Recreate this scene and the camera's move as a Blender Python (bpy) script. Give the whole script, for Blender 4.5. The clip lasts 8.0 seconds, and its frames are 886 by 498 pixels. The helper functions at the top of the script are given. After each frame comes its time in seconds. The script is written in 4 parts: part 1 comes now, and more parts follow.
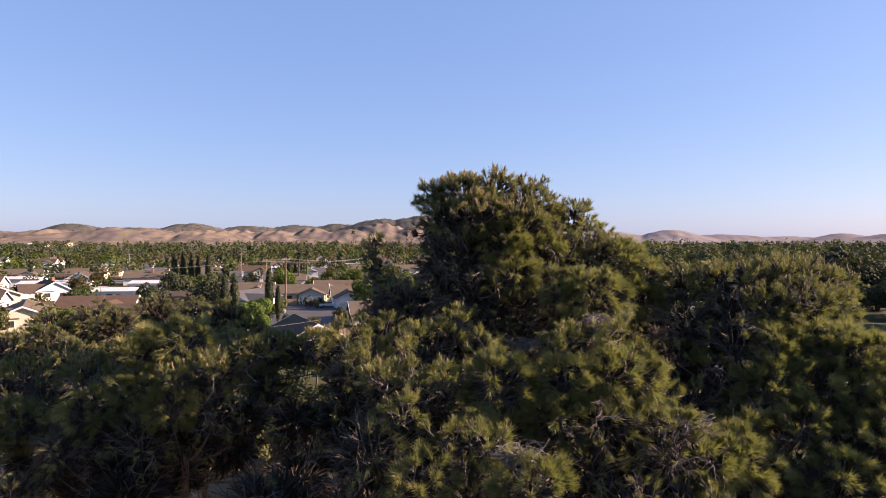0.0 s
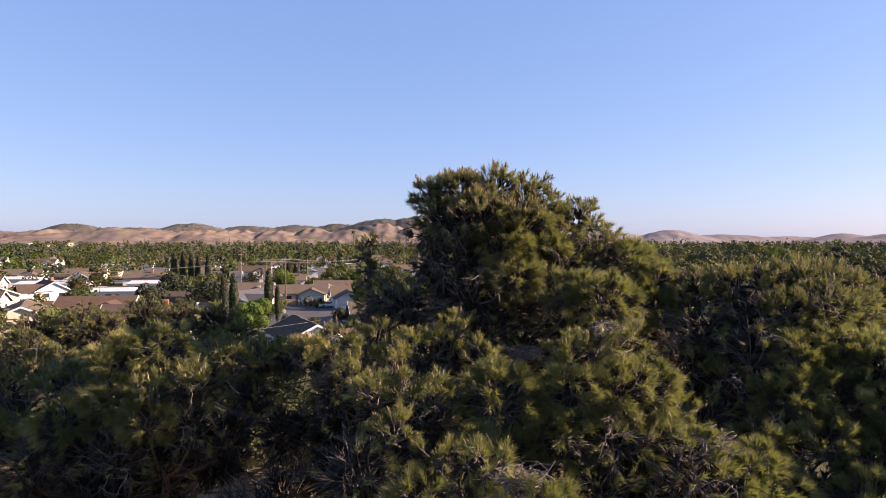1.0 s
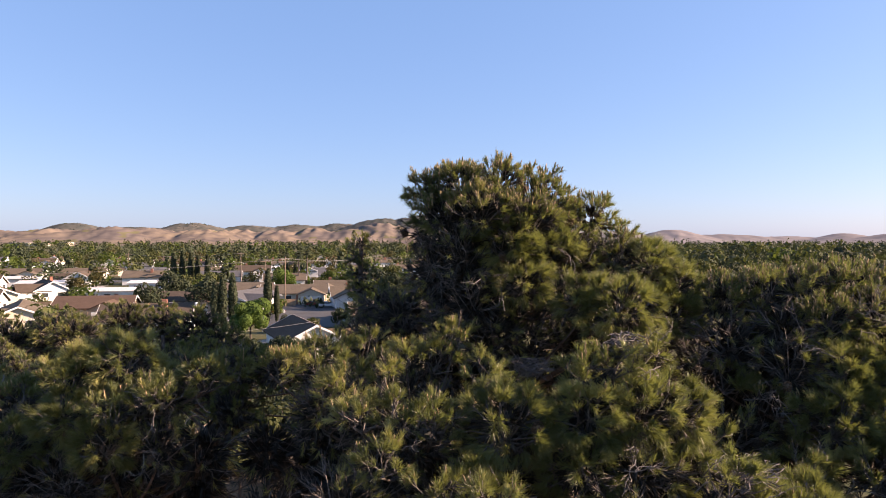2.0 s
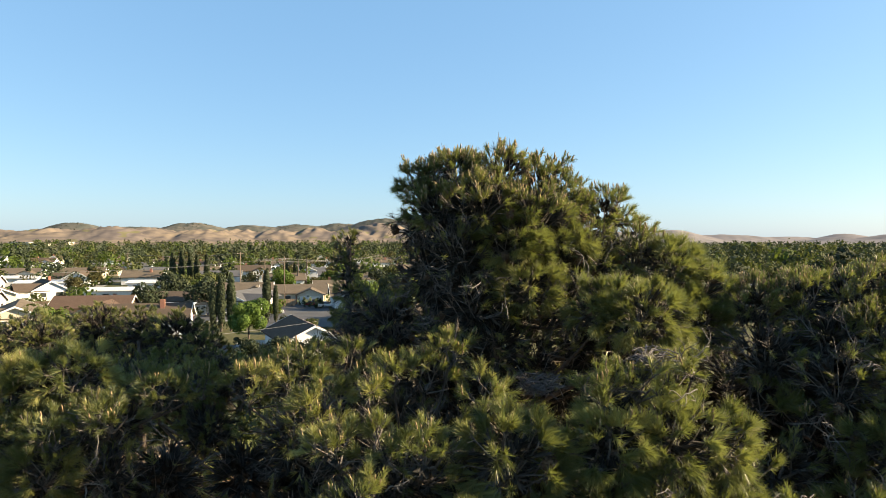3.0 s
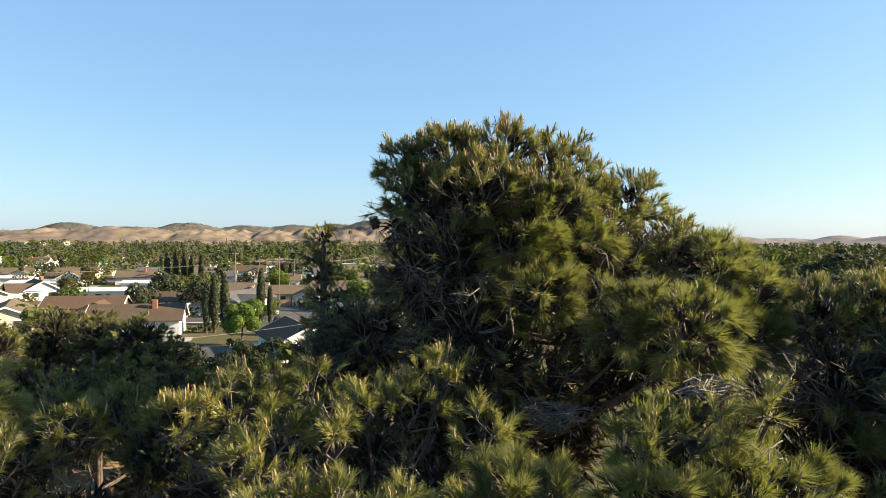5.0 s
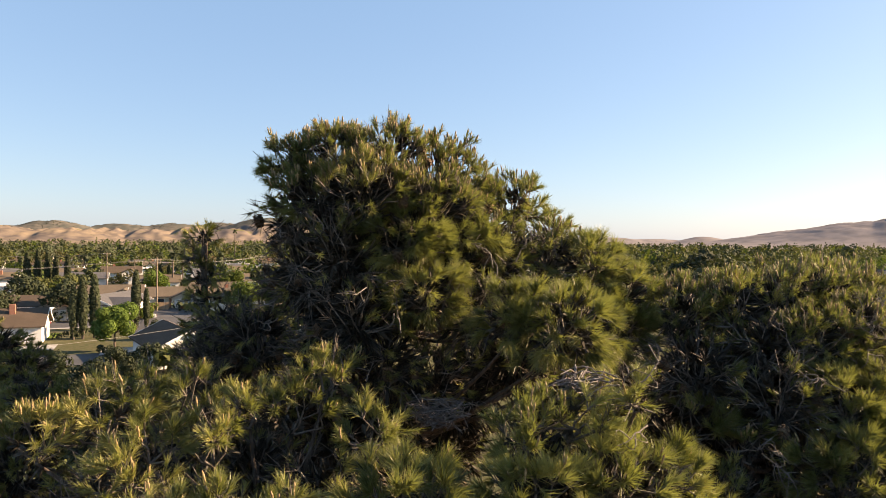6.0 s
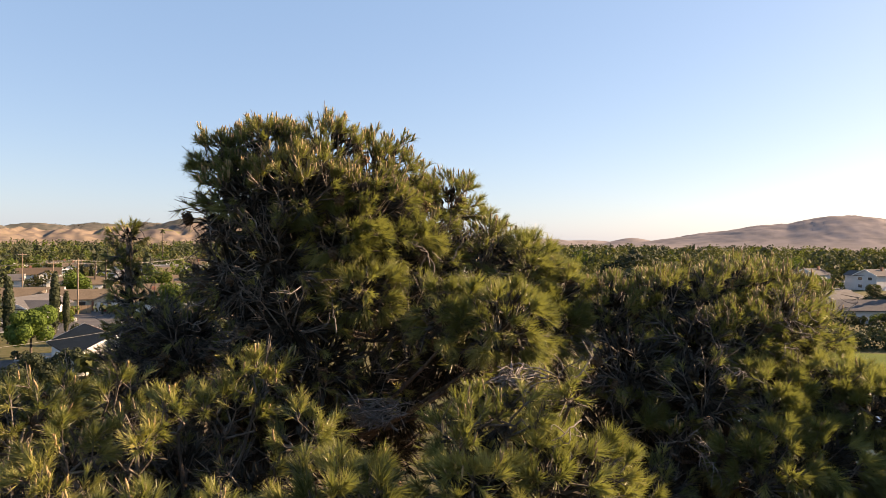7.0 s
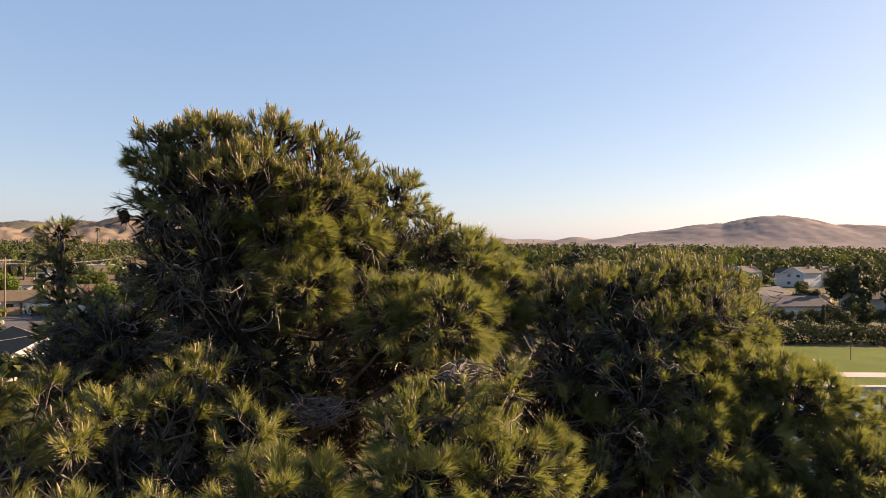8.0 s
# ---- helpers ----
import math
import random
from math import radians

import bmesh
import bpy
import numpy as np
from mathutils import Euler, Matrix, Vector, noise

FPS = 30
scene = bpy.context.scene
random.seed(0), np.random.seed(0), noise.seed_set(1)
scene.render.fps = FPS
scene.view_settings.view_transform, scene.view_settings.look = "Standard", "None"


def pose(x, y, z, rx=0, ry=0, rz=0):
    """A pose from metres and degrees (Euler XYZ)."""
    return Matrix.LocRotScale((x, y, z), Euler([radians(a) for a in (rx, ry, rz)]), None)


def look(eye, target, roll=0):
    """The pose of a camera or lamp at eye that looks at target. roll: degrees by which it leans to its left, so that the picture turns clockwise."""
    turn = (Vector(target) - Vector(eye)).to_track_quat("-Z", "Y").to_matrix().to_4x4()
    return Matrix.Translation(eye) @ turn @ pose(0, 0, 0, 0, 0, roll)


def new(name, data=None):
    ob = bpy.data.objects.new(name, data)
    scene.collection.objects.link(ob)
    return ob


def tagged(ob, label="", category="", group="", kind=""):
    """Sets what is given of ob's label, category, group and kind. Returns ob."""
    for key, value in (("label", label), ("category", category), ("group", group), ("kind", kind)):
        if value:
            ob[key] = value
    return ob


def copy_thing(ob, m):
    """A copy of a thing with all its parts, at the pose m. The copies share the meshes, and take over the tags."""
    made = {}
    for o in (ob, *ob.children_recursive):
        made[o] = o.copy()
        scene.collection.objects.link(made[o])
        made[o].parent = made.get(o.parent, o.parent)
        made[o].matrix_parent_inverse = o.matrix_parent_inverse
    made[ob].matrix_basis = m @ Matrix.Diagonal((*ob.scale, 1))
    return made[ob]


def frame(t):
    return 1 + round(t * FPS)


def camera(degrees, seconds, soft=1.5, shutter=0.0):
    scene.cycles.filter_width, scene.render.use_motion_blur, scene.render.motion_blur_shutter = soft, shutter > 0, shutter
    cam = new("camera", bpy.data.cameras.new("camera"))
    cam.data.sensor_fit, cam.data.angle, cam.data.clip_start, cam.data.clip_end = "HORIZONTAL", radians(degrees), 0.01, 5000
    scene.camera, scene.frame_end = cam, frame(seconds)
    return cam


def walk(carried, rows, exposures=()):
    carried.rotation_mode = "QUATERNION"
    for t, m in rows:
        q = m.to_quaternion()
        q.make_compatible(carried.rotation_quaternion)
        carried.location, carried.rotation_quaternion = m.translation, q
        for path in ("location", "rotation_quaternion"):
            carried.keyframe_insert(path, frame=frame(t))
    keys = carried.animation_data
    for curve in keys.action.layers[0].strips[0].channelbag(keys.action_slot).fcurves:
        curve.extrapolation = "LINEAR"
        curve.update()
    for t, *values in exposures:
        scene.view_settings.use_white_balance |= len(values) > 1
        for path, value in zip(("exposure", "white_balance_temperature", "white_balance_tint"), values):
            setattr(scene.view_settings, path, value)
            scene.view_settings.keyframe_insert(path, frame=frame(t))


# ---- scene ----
import collections

cam = camera(68.3, 8.0, soft=0.55)
PATH = [
    (0, (-0.046, -0.33, 15.969), (-0.044, 1.67, 15.942), 0.0),
    (0.5, (-0.02, -0.114, 15.971), (-0.019, 1.886, 15.945), 0.0),
    (1, (-0.002, 0.197, 15.982), (-0.001, 2.197, 15.955), 0.0),
    (1.5, (0.01, 0.607, 15.985), (0.01, 2.606, 15.957), 0.0),
    (3, (0.083, 1.908, 15.957), (0.081, 3.908, 15.929), 0.1),
    (3.5, (0.094, 2.37, 15.953), (0.092, 4.37, 15.924), 0.0),
    (4, (0.104, 2.794, 15.95), (0.102, 4.794, 15.922), 0.1),
    (4.2, (0.11, 2.93, 15.943), (0.108, 4.93, 15.915), 0.1),
    (4.8, (0.132, 3.115, 15.92), (0.134, 5.115, 15.893), 0.2),
    (5.3, (0.146, 3.129, 15.908), (0.221, 5.127, 15.884), 0.3),
    (5.5, (0.149, 3.114, 15.909), (0.326, 5.106, 15.884), 0.3),
    (6, (0.16, 3.105, 15.907), (0.501, 5.076, 15.883), 0.4),
    (6.5, (0.161, 3.124, 15.903), (0.601, 5.075, 15.879), 0.4),
    (7, (0.163, 3.128, 15.889), (0.693, 5.057, 15.869), 0.5),
    (7.5, (0.163, 3.118, 15.886), (0.795, 5.015, 15.864), 0.5),
    (8, (0.173, 3.091, 15.882), (0.857, 4.97, 15.86), 0.5),
]
walk(cam, [(t, look(eye, target, roll)) for t, eye, target, roll in PATH], exposures=[
    (0, 1.5, 8500, 36), (0.3, 1.5, 8500, 36), (0.5, 1.7, 9400, 8), (0.9, 1.7, 9400, 8), (1, 1.54, 8500, 36), (1.7, 1.58, 8500, 36), (2.8, 1.76, 9400, 8),
    (4.2, 1.8, 9400, 8), (5.3, 1.8, 9600, 12), (5.5, 1.82, 9900, 29), (6, 1.84, 11400, 22), (6.5, 1.82, 11700, 23), (7, 1.8, 11800, 26), (8, 1.65, 11700, 28)])

# ---- daylight: a low evening sun from beyond the camera's right ----
SUN_AZ, SUN_EL = radians(86), radians(22)   # azimuth clockwise from +Y
world = bpy.data.worlds.new("sky")
scene.world = world
world.use_nodes = True
wn = world.node_tree.nodes
sky = wn.new("ShaderNodeTexSky")
sky.sky_type = "NISHITA"
sky.sun_disc = False
sky.sun_elevation = SUN_EL
sky.sun_rotation = SUN_AZ
sky.air_density, sky.dust_density, sky.ozone_density, sky.altitude = 1.0, 0.6, 5.0, 0
wn["Background"].inputs["Strength"].default_value = 0.075
haze = wn.new("ShaderNodeMix")   # evening haze evens out the sky's gradient
haze.data_type = "RGBA"
haze.inputs["Factor"].default_value = 0.5
haze.inputs["B"].default_value = (0.7, 2.35, 5.5, 1)
world.node_tree.links.new(sky.outputs["Color"], haze.inputs["A"])
world.node_tree.links.new([o for o in haze.outputs if o.type == "RGBA"][0], wn["Background"].inputs["Color"])
sun = new("sun", bpy.data.lights.new("sun", "SUN"))
sun.data.energy, sun.data.angle, sun.data.color = 5.0, radians(0.5), (1.0, 0.92, 0.81)
to_sun = Vector((math.sin(SUN_AZ) * math.cos(SUN_EL), math.cos(SUN_AZ) * math.cos(SUN_EL), math.sin(SUN_EL)))
sun.matrix_world = look(to_sun * 200, (0, 0, 0))
# ---- materials ----
def ramp_mix(nt, fac, a, b):
    m = nt.nodes.new("ShaderNodeMix")
    m.data_type = "RGBA"
    nt.links.new(fac, m.inputs["Factor"])
    for key, v in (("A", a), ("B", b)):
        if hasattr(v, "is_linked"):
            nt.links.new(v, m.inputs[key])
        else:
            m.inputs[key].default_value = (*v, 1)
    return [o for o in m.outputs if o.type == "RGBA"][0]


def noise_fac(nt, scale, detail=4.0, lo=0.35, hi=0.65, stretch=(1, 1, 1), world_space=False):
    tc = nt.nodes.new("ShaderNodeNewGeometry") if world_space else nt.nodes.new("ShaderNodeTexCoord")
    mp = nt.nodes.new("ShaderNodeMapping")
    mp.inputs["Scale"].default_value = stretch
    nt.links.new(tc.outputs["Position" if world_space else "Object"], mp.inputs["Vector"])
    n = nt.nodes.new("ShaderNodeTexNoise")
    n.inputs["Scale"].default_value, n.inputs["Detail"].default_value = scale, detail
    nt.links.new(mp.outputs["Vector"], n.inputs["Vector"])
    r = nt.nodes.new("ShaderNodeMapRange")
    r.inputs["From Min"].default_value, r.inputs["From Max"].default_value = lo, hi
    nt.links.new(n.outputs["Fac"], r.inputs["Value"])
    return r.outputs["Result"]


def surface(name, a, b, c=None, scale=1.0, fine=30.0, rough=0.8, bump=0.2, metal=0.0, vary=0.0, stretch=(1, 1, 1), world_space=False, spec=0.3):
    """A matt or glossy surface: a and b mix in broad stains, c in fine grain; vary shifts whole objects."""
    m = bpy.data.materials.new(name)
    m.use_nodes = True
    nt = m.node_tree
    p = nt.nodes["Principled BSDF"]
    col = ramp_mix(nt, noise_fac(nt, scale, 5, 0.35, 0.65, stretch, world_space), a, b)
    grain = noise_fac(nt, fine, 3, 0.4, 0.7, stretch, world_space)
    col = ramp_mix(nt, grain, col, c or tuple(0.75 * v for v in b))
    if vary:
        info = nt.nodes.new("ShaderNodeObjectInfo")
        hs = nt.nodes.new("ShaderNodeHueSaturation")
        rr = nt.nodes.new("ShaderNodeMapRange")
        rr.inputs["To Min"].default_value, rr.inputs["To Max"].default_value = 1 - vary, 1 + vary
        nt.links.new(info.outputs["Random"], rr.inputs["Value"])
        nt.links.new(rr.outputs["Result"], hs.inputs["Value"])
        nt.links.new(col, hs.inputs["Color"])
        col = hs.outputs["Color"]
    nt.links.new(col, p.inputs["Base Color"])
    p.inputs["Roughness"].default_value, p.inputs["Metallic"].default_value = rough, metal
    p.inputs["Specular IOR Level"].default_value = spec
    if bump:
        bn = nt.nodes.new("ShaderNodeBump")
        bn.inputs["Strength"].default_value, bn.inputs["Distance"].default_value = bump, 0.02
        nt.links.new(grain, bn.inputs["Height"])
        nt.links.new(bn.outputs["Normal"], p.inputs["Normal"])
    return m


def leaf(name, a, b, glow, through_share=0.35, rough=0.5, spec=0.35, vary=0.25):
    """Leaves or needles: each island takes its own tone; part of the light passes through."""
    m = bpy.data.materials.new(name)
    m.use_nodes = True
    nt = m.node_tree
    p = nt.nodes["Principled BSDF"]
    geo = nt.nodes.new("ShaderNodeNewGeometry")
    col = ramp_mix(nt, geo.outputs["Random Per Island"], a, b)
    info = nt.nodes.new("ShaderNodeObjectInfo")
    rr = nt.nodes.new("ShaderNodeMapRange")
    rr.inputs["To Min"].default_value, rr.inputs["To Max"].default_value = 1 - vary, 1 + vary
    nt.links.new(info.outputs["Random"], rr.inputs["Value"])
    hs = nt.nodes.new("ShaderNodeHueSaturation")
    nt.links.new(rr.outputs["Result"], hs.inputs["Value"])
    nt.links.new(col, hs.inputs["Color"])
    nt.links.new(hs.outputs["Color"], p.inputs["Base Color"])
    p.inputs["Roughness"].default_value = rough
    p.inputs["Specular IOR Level"].default_value = spec
    tr = nt.nodes.new("ShaderNodeBsdfTranslucent")
    tr.inputs["Color"].default_value = (*glow, 1)
    mx = nt.nodes.new("ShaderNodeMixShader")
    mx.inputs["Fac"].default_value = through_share
    nt.links.new(p.outputs["BSDF"], mx.inputs[1])
    nt.links.new(tr.outputs["BSDF"], mx.inputs[2])
    nt.links.new(mx.outputs["Shader"], nt.nodes["Material Output"].inputs["Surface"])
    return m


NEEDLE = leaf("pine_needles", (0.022, 0.034, 0.015), (0.124, 0.132, 0.052), (0.27, 0.31, 0.075), 0.26, 0.42, 0.32, vary=0.2)
nt = NEEDLE.node_tree   # whole tufts of new growth are yellower
hs = [n for n in nt.nodes if n.type == "HUE_SAT"][0]
fresh = noise_fac(nt, 2.6, 2, 0.49, 0.70)
nt.links.new(ramp_mix(nt, fresh, hs.inputs["Color"].links[0].from_socket, (0.34, 0.31, 0.115)), hs.inputs["Color"])
# withered needles; the near-black tone also stands in for shade inside the crowns
OLD_NEEDLE_SHADE = leaf("old_and_shade_needles", (0.014, 0.014, 0.012), (0.058, 0.048, 0.039), (0.02, 0.018, 0.013), 0.04, 0.7, 0.2)
CANDLE = surface("pine_candle", (0.28, 0.20, 0.105), (0.36, 0.265, 0.145), (0.17, 0.10, 0.06), 6, 60, 0.7, 0.3, vary=0.2)
BARK = surface("pine_bark", (0.085, 0.065, 0.052), (0.16, 0.13, 0.11), (0.05, 0.036, 0.03), 3, 40, 0.95, 0.8, stretch=(1, 1, 0.3))
TWIG = surface("grey_twig", (0.095, 0.08, 0.071), (0.18, 0.158, 0.145), (0.06, 0.05, 0.044), 8, 60, 0.9, 0.3)
DEADWOOD = surface("dead_wood", (0.12, 0.104, 0.096), (0.20, 0.178, 0.166), (0.10, 0.085, 0.075), 8, 60, 0.9, 0.3)
STICK = surface("nest_stick", (0.13, 0.11, 0.105), (0.21, 0.19, 0.185), (0.08, 0.07, 0.065), 8, 60, 0.9, 0.3)
CONE = surface("pine_cone", (0.10, 0.06, 0.04), (0.16, 0.10, 0.06), (0.05, 0.03, 0.02), 30, 90, 0.8, 0.4)
LEAVES = [
    leaf("leaves_mid_green", (0.04, 0.065, 0.016), (0.08, 0.11, 0.026), (0.12, 0.16, 0.025), 0.25, 0.75, 0.1),
    leaf("leaves_olive", (0.05, 0.06, 0.024), (0.085, 0.09, 0.034), (0.10, 0.12, 0.03), 0.2, 0.75, 0.1),
    leaf("leaves_dark", (0.024, 0.034, 0.019), (0.044, 0.053, 0.03), (0.05, 0.065, 0.02), 0.15, 0.75, 0.1),
    leaf("leaves_bright", (0.045, 0.08, 0.018), (0.075, 0.115, 0.028), (0.11, 0.17, 0.028), 0.3, 0.75, 0.1),
    leaf("leaves_autumn", (0.06, 0.058, 0.024), (0.085, 0.074, 0.03), (0.10, 0.09, 0.028), 0.25, 0.75, 0.1),
]
GROUND = surface("dry_ground", (0.07, 0.07, 0.035), (0.11, 0.095, 0.06), (0.05, 0.06, 0.025), 0.03, 1.5, 0.95, 0.3, world_space=True, spec=0.05)
SOIL = surface("bare_soil", (0.24, 0.15, 0.09), (0.33, 0.21, 0.13), (0.16, 0.10, 0.06), 0.8, 8, 0.95, 0.5)
LAWN = surface("mown_lawn", (0.055, 0.09, 0.018), (0.08, 0.115, 0.026), (0.04, 0.066, 0.014), 0.15, 6, 0.95, 0.3, spec=0.05)
ASPHALT = surface("asphalt", (0.055, 0.055, 0.06), (0.085, 0.083, 0.085), (0.04, 0.04, 0.04), 0.2, 8, 0.85, 0.2)
CONCRETE = surface("concrete", (0.28, 0.27, 0.25), (0.35, 0.335, 0.31), (0.22, 0.21, 0.20), 0.4, 10, 0.85, 0.2)
HILL = surface("dry_grass_hill", (0.22, 0.17, 0.124), (0.14, 0.116, 0.104), (0.104, 0.088, 0.083), 0.004, 0.02, 1.0, 0.0, world_space=True, spec=0.0)
nt = HILL.node_tree
oaks = noise_fac(nt, 0.014, 8, 0.6, 0.64, (1, 0.5, 2.0), True)
base = nt.nodes["Principled BSDF"].inputs["Base Color"]
nt.links.new(ramp_mix(nt, oaks, base.links[0].from_socket, (0.12, 0.11, 0.065)), base)
# dry grass greyed and blued: the distance haze is mixed into its colour
HILL_FAR = surface("hazed_grass_hill", (0.225, 0.202, 0.20), (0.185, 0.17, 0.172), (0.15, 0.14, 0.142), 0.003, 0.015, 1.0, 0.0, world_space=True, spec=0.0)
HILL_SCRUB = surface("scrub_oak_hill", (0.07, 0.075, 0.068), (0.15, 0.13, 0.11), (0.06, 0.066, 0.06), 0.006, 0.03, 1.0, 0.0, world_space=True, spec=0.0)
# ---- small builders ----
rng = np.random.default_rng(7)


def part(name, data, material, parent=None, label=""):
    """Links a mesh, or a bmesh, as one object under its thing."""
    if isinstance(data, bmesh.types.BMesh):
        me = bpy.data.meshes.new(name)
        data.to_mesh(me)
        data.free()
    else:
        me = data
    if material and not me.materials:
        me.materials.append(material)
    ob = new(name, me)
    if parent:
        ob.parent = parent
    if label:
        tagged(ob, label)
    return ob


def fast_mesh(name, verts, faces, smooth=False):
    """A mesh from arrays: verts (n, 3), faces (m, k)."""
    me = bpy.data.meshes.new(name)
    verts, faces = np.asarray(verts, np.float32), np.asarray(faces, np.int32)
    k = faces.shape[1]
    me.vertices.add(len(verts))
    me.vertices.foreach_set("co", verts.ravel())
    me.loops.add(faces.size)
    me.loops.foreach_set("vertex_index", faces.ravel())
    me.polygons.add(len(faces))
    me.polygons.foreach_set("loop_start", np.arange(0, faces.size, k, dtype=np.int32))
    if smooth:
        me.polygons.foreach_set("use_smooth", np.ones(len(faces), bool))
    me.update(calc_edges=True)
    return me


def unit(v):
    return v / np.maximum(np.linalg.norm(v, axis=-1, keepdims=True), 1e-9)


def rods(a, b, ra, rb, sides=4):
    """Many tapered rods from points a to b at once: verts and quads."""
    a, b = np.asarray(a, float).reshape(-1, 3), np.asarray(b, float).reshape(-1, 3)
    n = len(a)
    d = unit(b - a)
    ref = np.where(np.abs(d[:, 2:3]) > 0.9, np.array([[1.0, 0, 0]]), np.array([[0, 0, 1.0]]))
    s = unit(np.cross(d, ref))
    t = np.cross(d, s)
    ang = np.arange(sides) * 2 * np.pi / sides
    ring = s[:, None] * np.cos(ang)[None, :, None] + t[:, None] * np.sin(ang)[None, :, None]
    ra, rb = np.broadcast_to(ra, n)[:, None, None], np.broadcast_to(rb, n)[:, None, None]
    v = np.concatenate([a[:, None] + ring * ra, b[:, None] + ring * rb], 1).reshape(-1, 3)
    i = np.arange(sides)
    q = np.stack([i, (i + 1) % sides, sides + (i + 1) % sides, sides + i], 1)
    f = (q[None] + (np.arange(n) * 2 * sides)[:, None, None]).reshape(-1, 4)
    return v, f


def curve_points(a, b, bend, n=7):
    """Points along a bowed line from a to b."""
    a, b, bend = (np.asarray(v, float) for v in (a, b, bend))
    s = np.linspace(0, 1, n)[:, None]
    return a * (1 - s) + b * s + bend * (4 * s * (1 - s))


def limb_mesh(name, pts, r0, r1, sides=7):
    """One tapered limb through points."""
    pts = np.asarray(pts, float)
    n = len(pts)
    d = unit(np.gradient(pts, axis=0))
    ref = np.array([0, 0, 1.0]) if abs(d[:, 2]).mean() < 0.8 else np.array([1.0, 0, 0])
    s = unit(np.cross(d, ref))
    t = np.cross(d, s)
    ang = np.arange(sides) * 2 * np.pi / sides
    rad = np.linspace(r0, r1, n)[:, None, None] * (1 + 0.08 * rng.standard_normal((n, sides, 1)))
    v = pts[:, None] + rad * (s[:, None] * np.cos(ang)[None, :, None] + t[:, None] * np.sin(ang)[None, :, None])
    i = np.arange(sides)
    f = np.concatenate([np.stack([k * sides + i, k * sides + (i + 1) % sides, (k + 1) * sides + (i + 1) % sides, (k + 1) * sides + i], 1) for k in range(n - 1)])
    return fast_mesh(name, v.reshape(-1, 3), f, True)


def box(bm, x0, y0, z0, x1, y1, z1):
    m = Matrix.LocRotScale(((x0 + x1) / 2, (y0 + y1) / 2, (z0 + z1) / 2), None, (x1 - x0, y1 - y0, z1 - z0))
    return bmesh.ops.create_cube(bm, size=1, matrix=m)["verts"]


def boxed(x0, y0, z0, x1, y1, z1, bevel=0.0):
    bm = bmesh.new()
    box(bm, x0, y0, z0, x1, y1, z1)
    if bevel:
        bmesh.ops.bevel(bm, geom=bm.edges[:], offset=bevel, segments=2, affect="EDGES")
    return bm


def empty(name, label, category, group="", kind="", m=None):
    ob = new(name)
    ob.empty_display_size = 0.2
    if m:
        ob.matrix_world = m
    return tagged(ob, label, category, group, kind)
# ---- ground, hills ----
def flat(name, corners, z, material, label, category):
    bm = bmesh.new()
    bm.faces.new([bm.verts.new((x, y, z)) for x, y in corners])
    ob = part(name, bm, material)
    return tagged(ob, label, category, kind="structure")


def disc(name, r, z, material):
    bm = bmesh.new()
    bmesh.ops.create_circle(bm, cap_ends=True, segments=96, radius=r, matrix=Matrix.Translation((0, 0, z)))
    return part(name, bm, material)


tagged(disc("ground", 4900, 0, GROUND), "dry grass and bare earth of a wide valley floor", "ground", kind="structure")

# Each hill: azimuth in degrees right of +Y, distance, height, half-width across, half-depth.
HILLS = [
    (-34.5, 2700, 50, 200, 260), (-31.0, 2600, 56, 160, 260), (-27.0, 2550, 64, 150, 260), (-24.2, 2600, 62, 130, 260), (-20.3, 2550, 56, 150, 260),
    (-17.5, 2700, 62, 130, 260), (-14.3, 2650, 56, 120, 260), (-11.2, 2700, 66, 130, 260), (-8.2, 2650, 60, 120, 260), (-5.4, 2800, 92, 150, 260),
    (-2.0, 2750, 80, 160, 260), (2.0, 2900, 88, 200, 300),
]
HILLS_WOODED = [
    (-40, 3500, 60, 400, 200), (-29.4, 3500, 96, 170, 200), (-21.2, 3500, 100, 220, 200), (-25.0, 3700, 84, 300, 200), (-16.5, 3600, 92, 260, 200), (-12.5, 3600, 98, 240, 200), (-9.0, 3600, 104, 220, 200), (-5.5, 3500, 130, 220, 200),
    (-2.0, 3500, 150, 240, 200), (3.0, 3600, 130, 320, 200),
]
HILLS_FAR = [
    (14.0, 3300, 60, 200, 250), (19.3, 3300, 66, 150, 250), (23.0, 3500, 46, 240, 250), (27.5, 3600, 36, 220, 250), (31.5, 3500, 46, 120, 250),
    (35.0, 3300, 44, 160, 300), (39.5, 3300, 80, 300, 380), (43.0, 3200, 108, 330, 420), (46.8, 3200, 143, 320, 420), (51.5, 3300, 108, 380, 400),
    (56.0, 3400, 92, 420, 300), (10.0, 3400, 70, 300, 250),
]


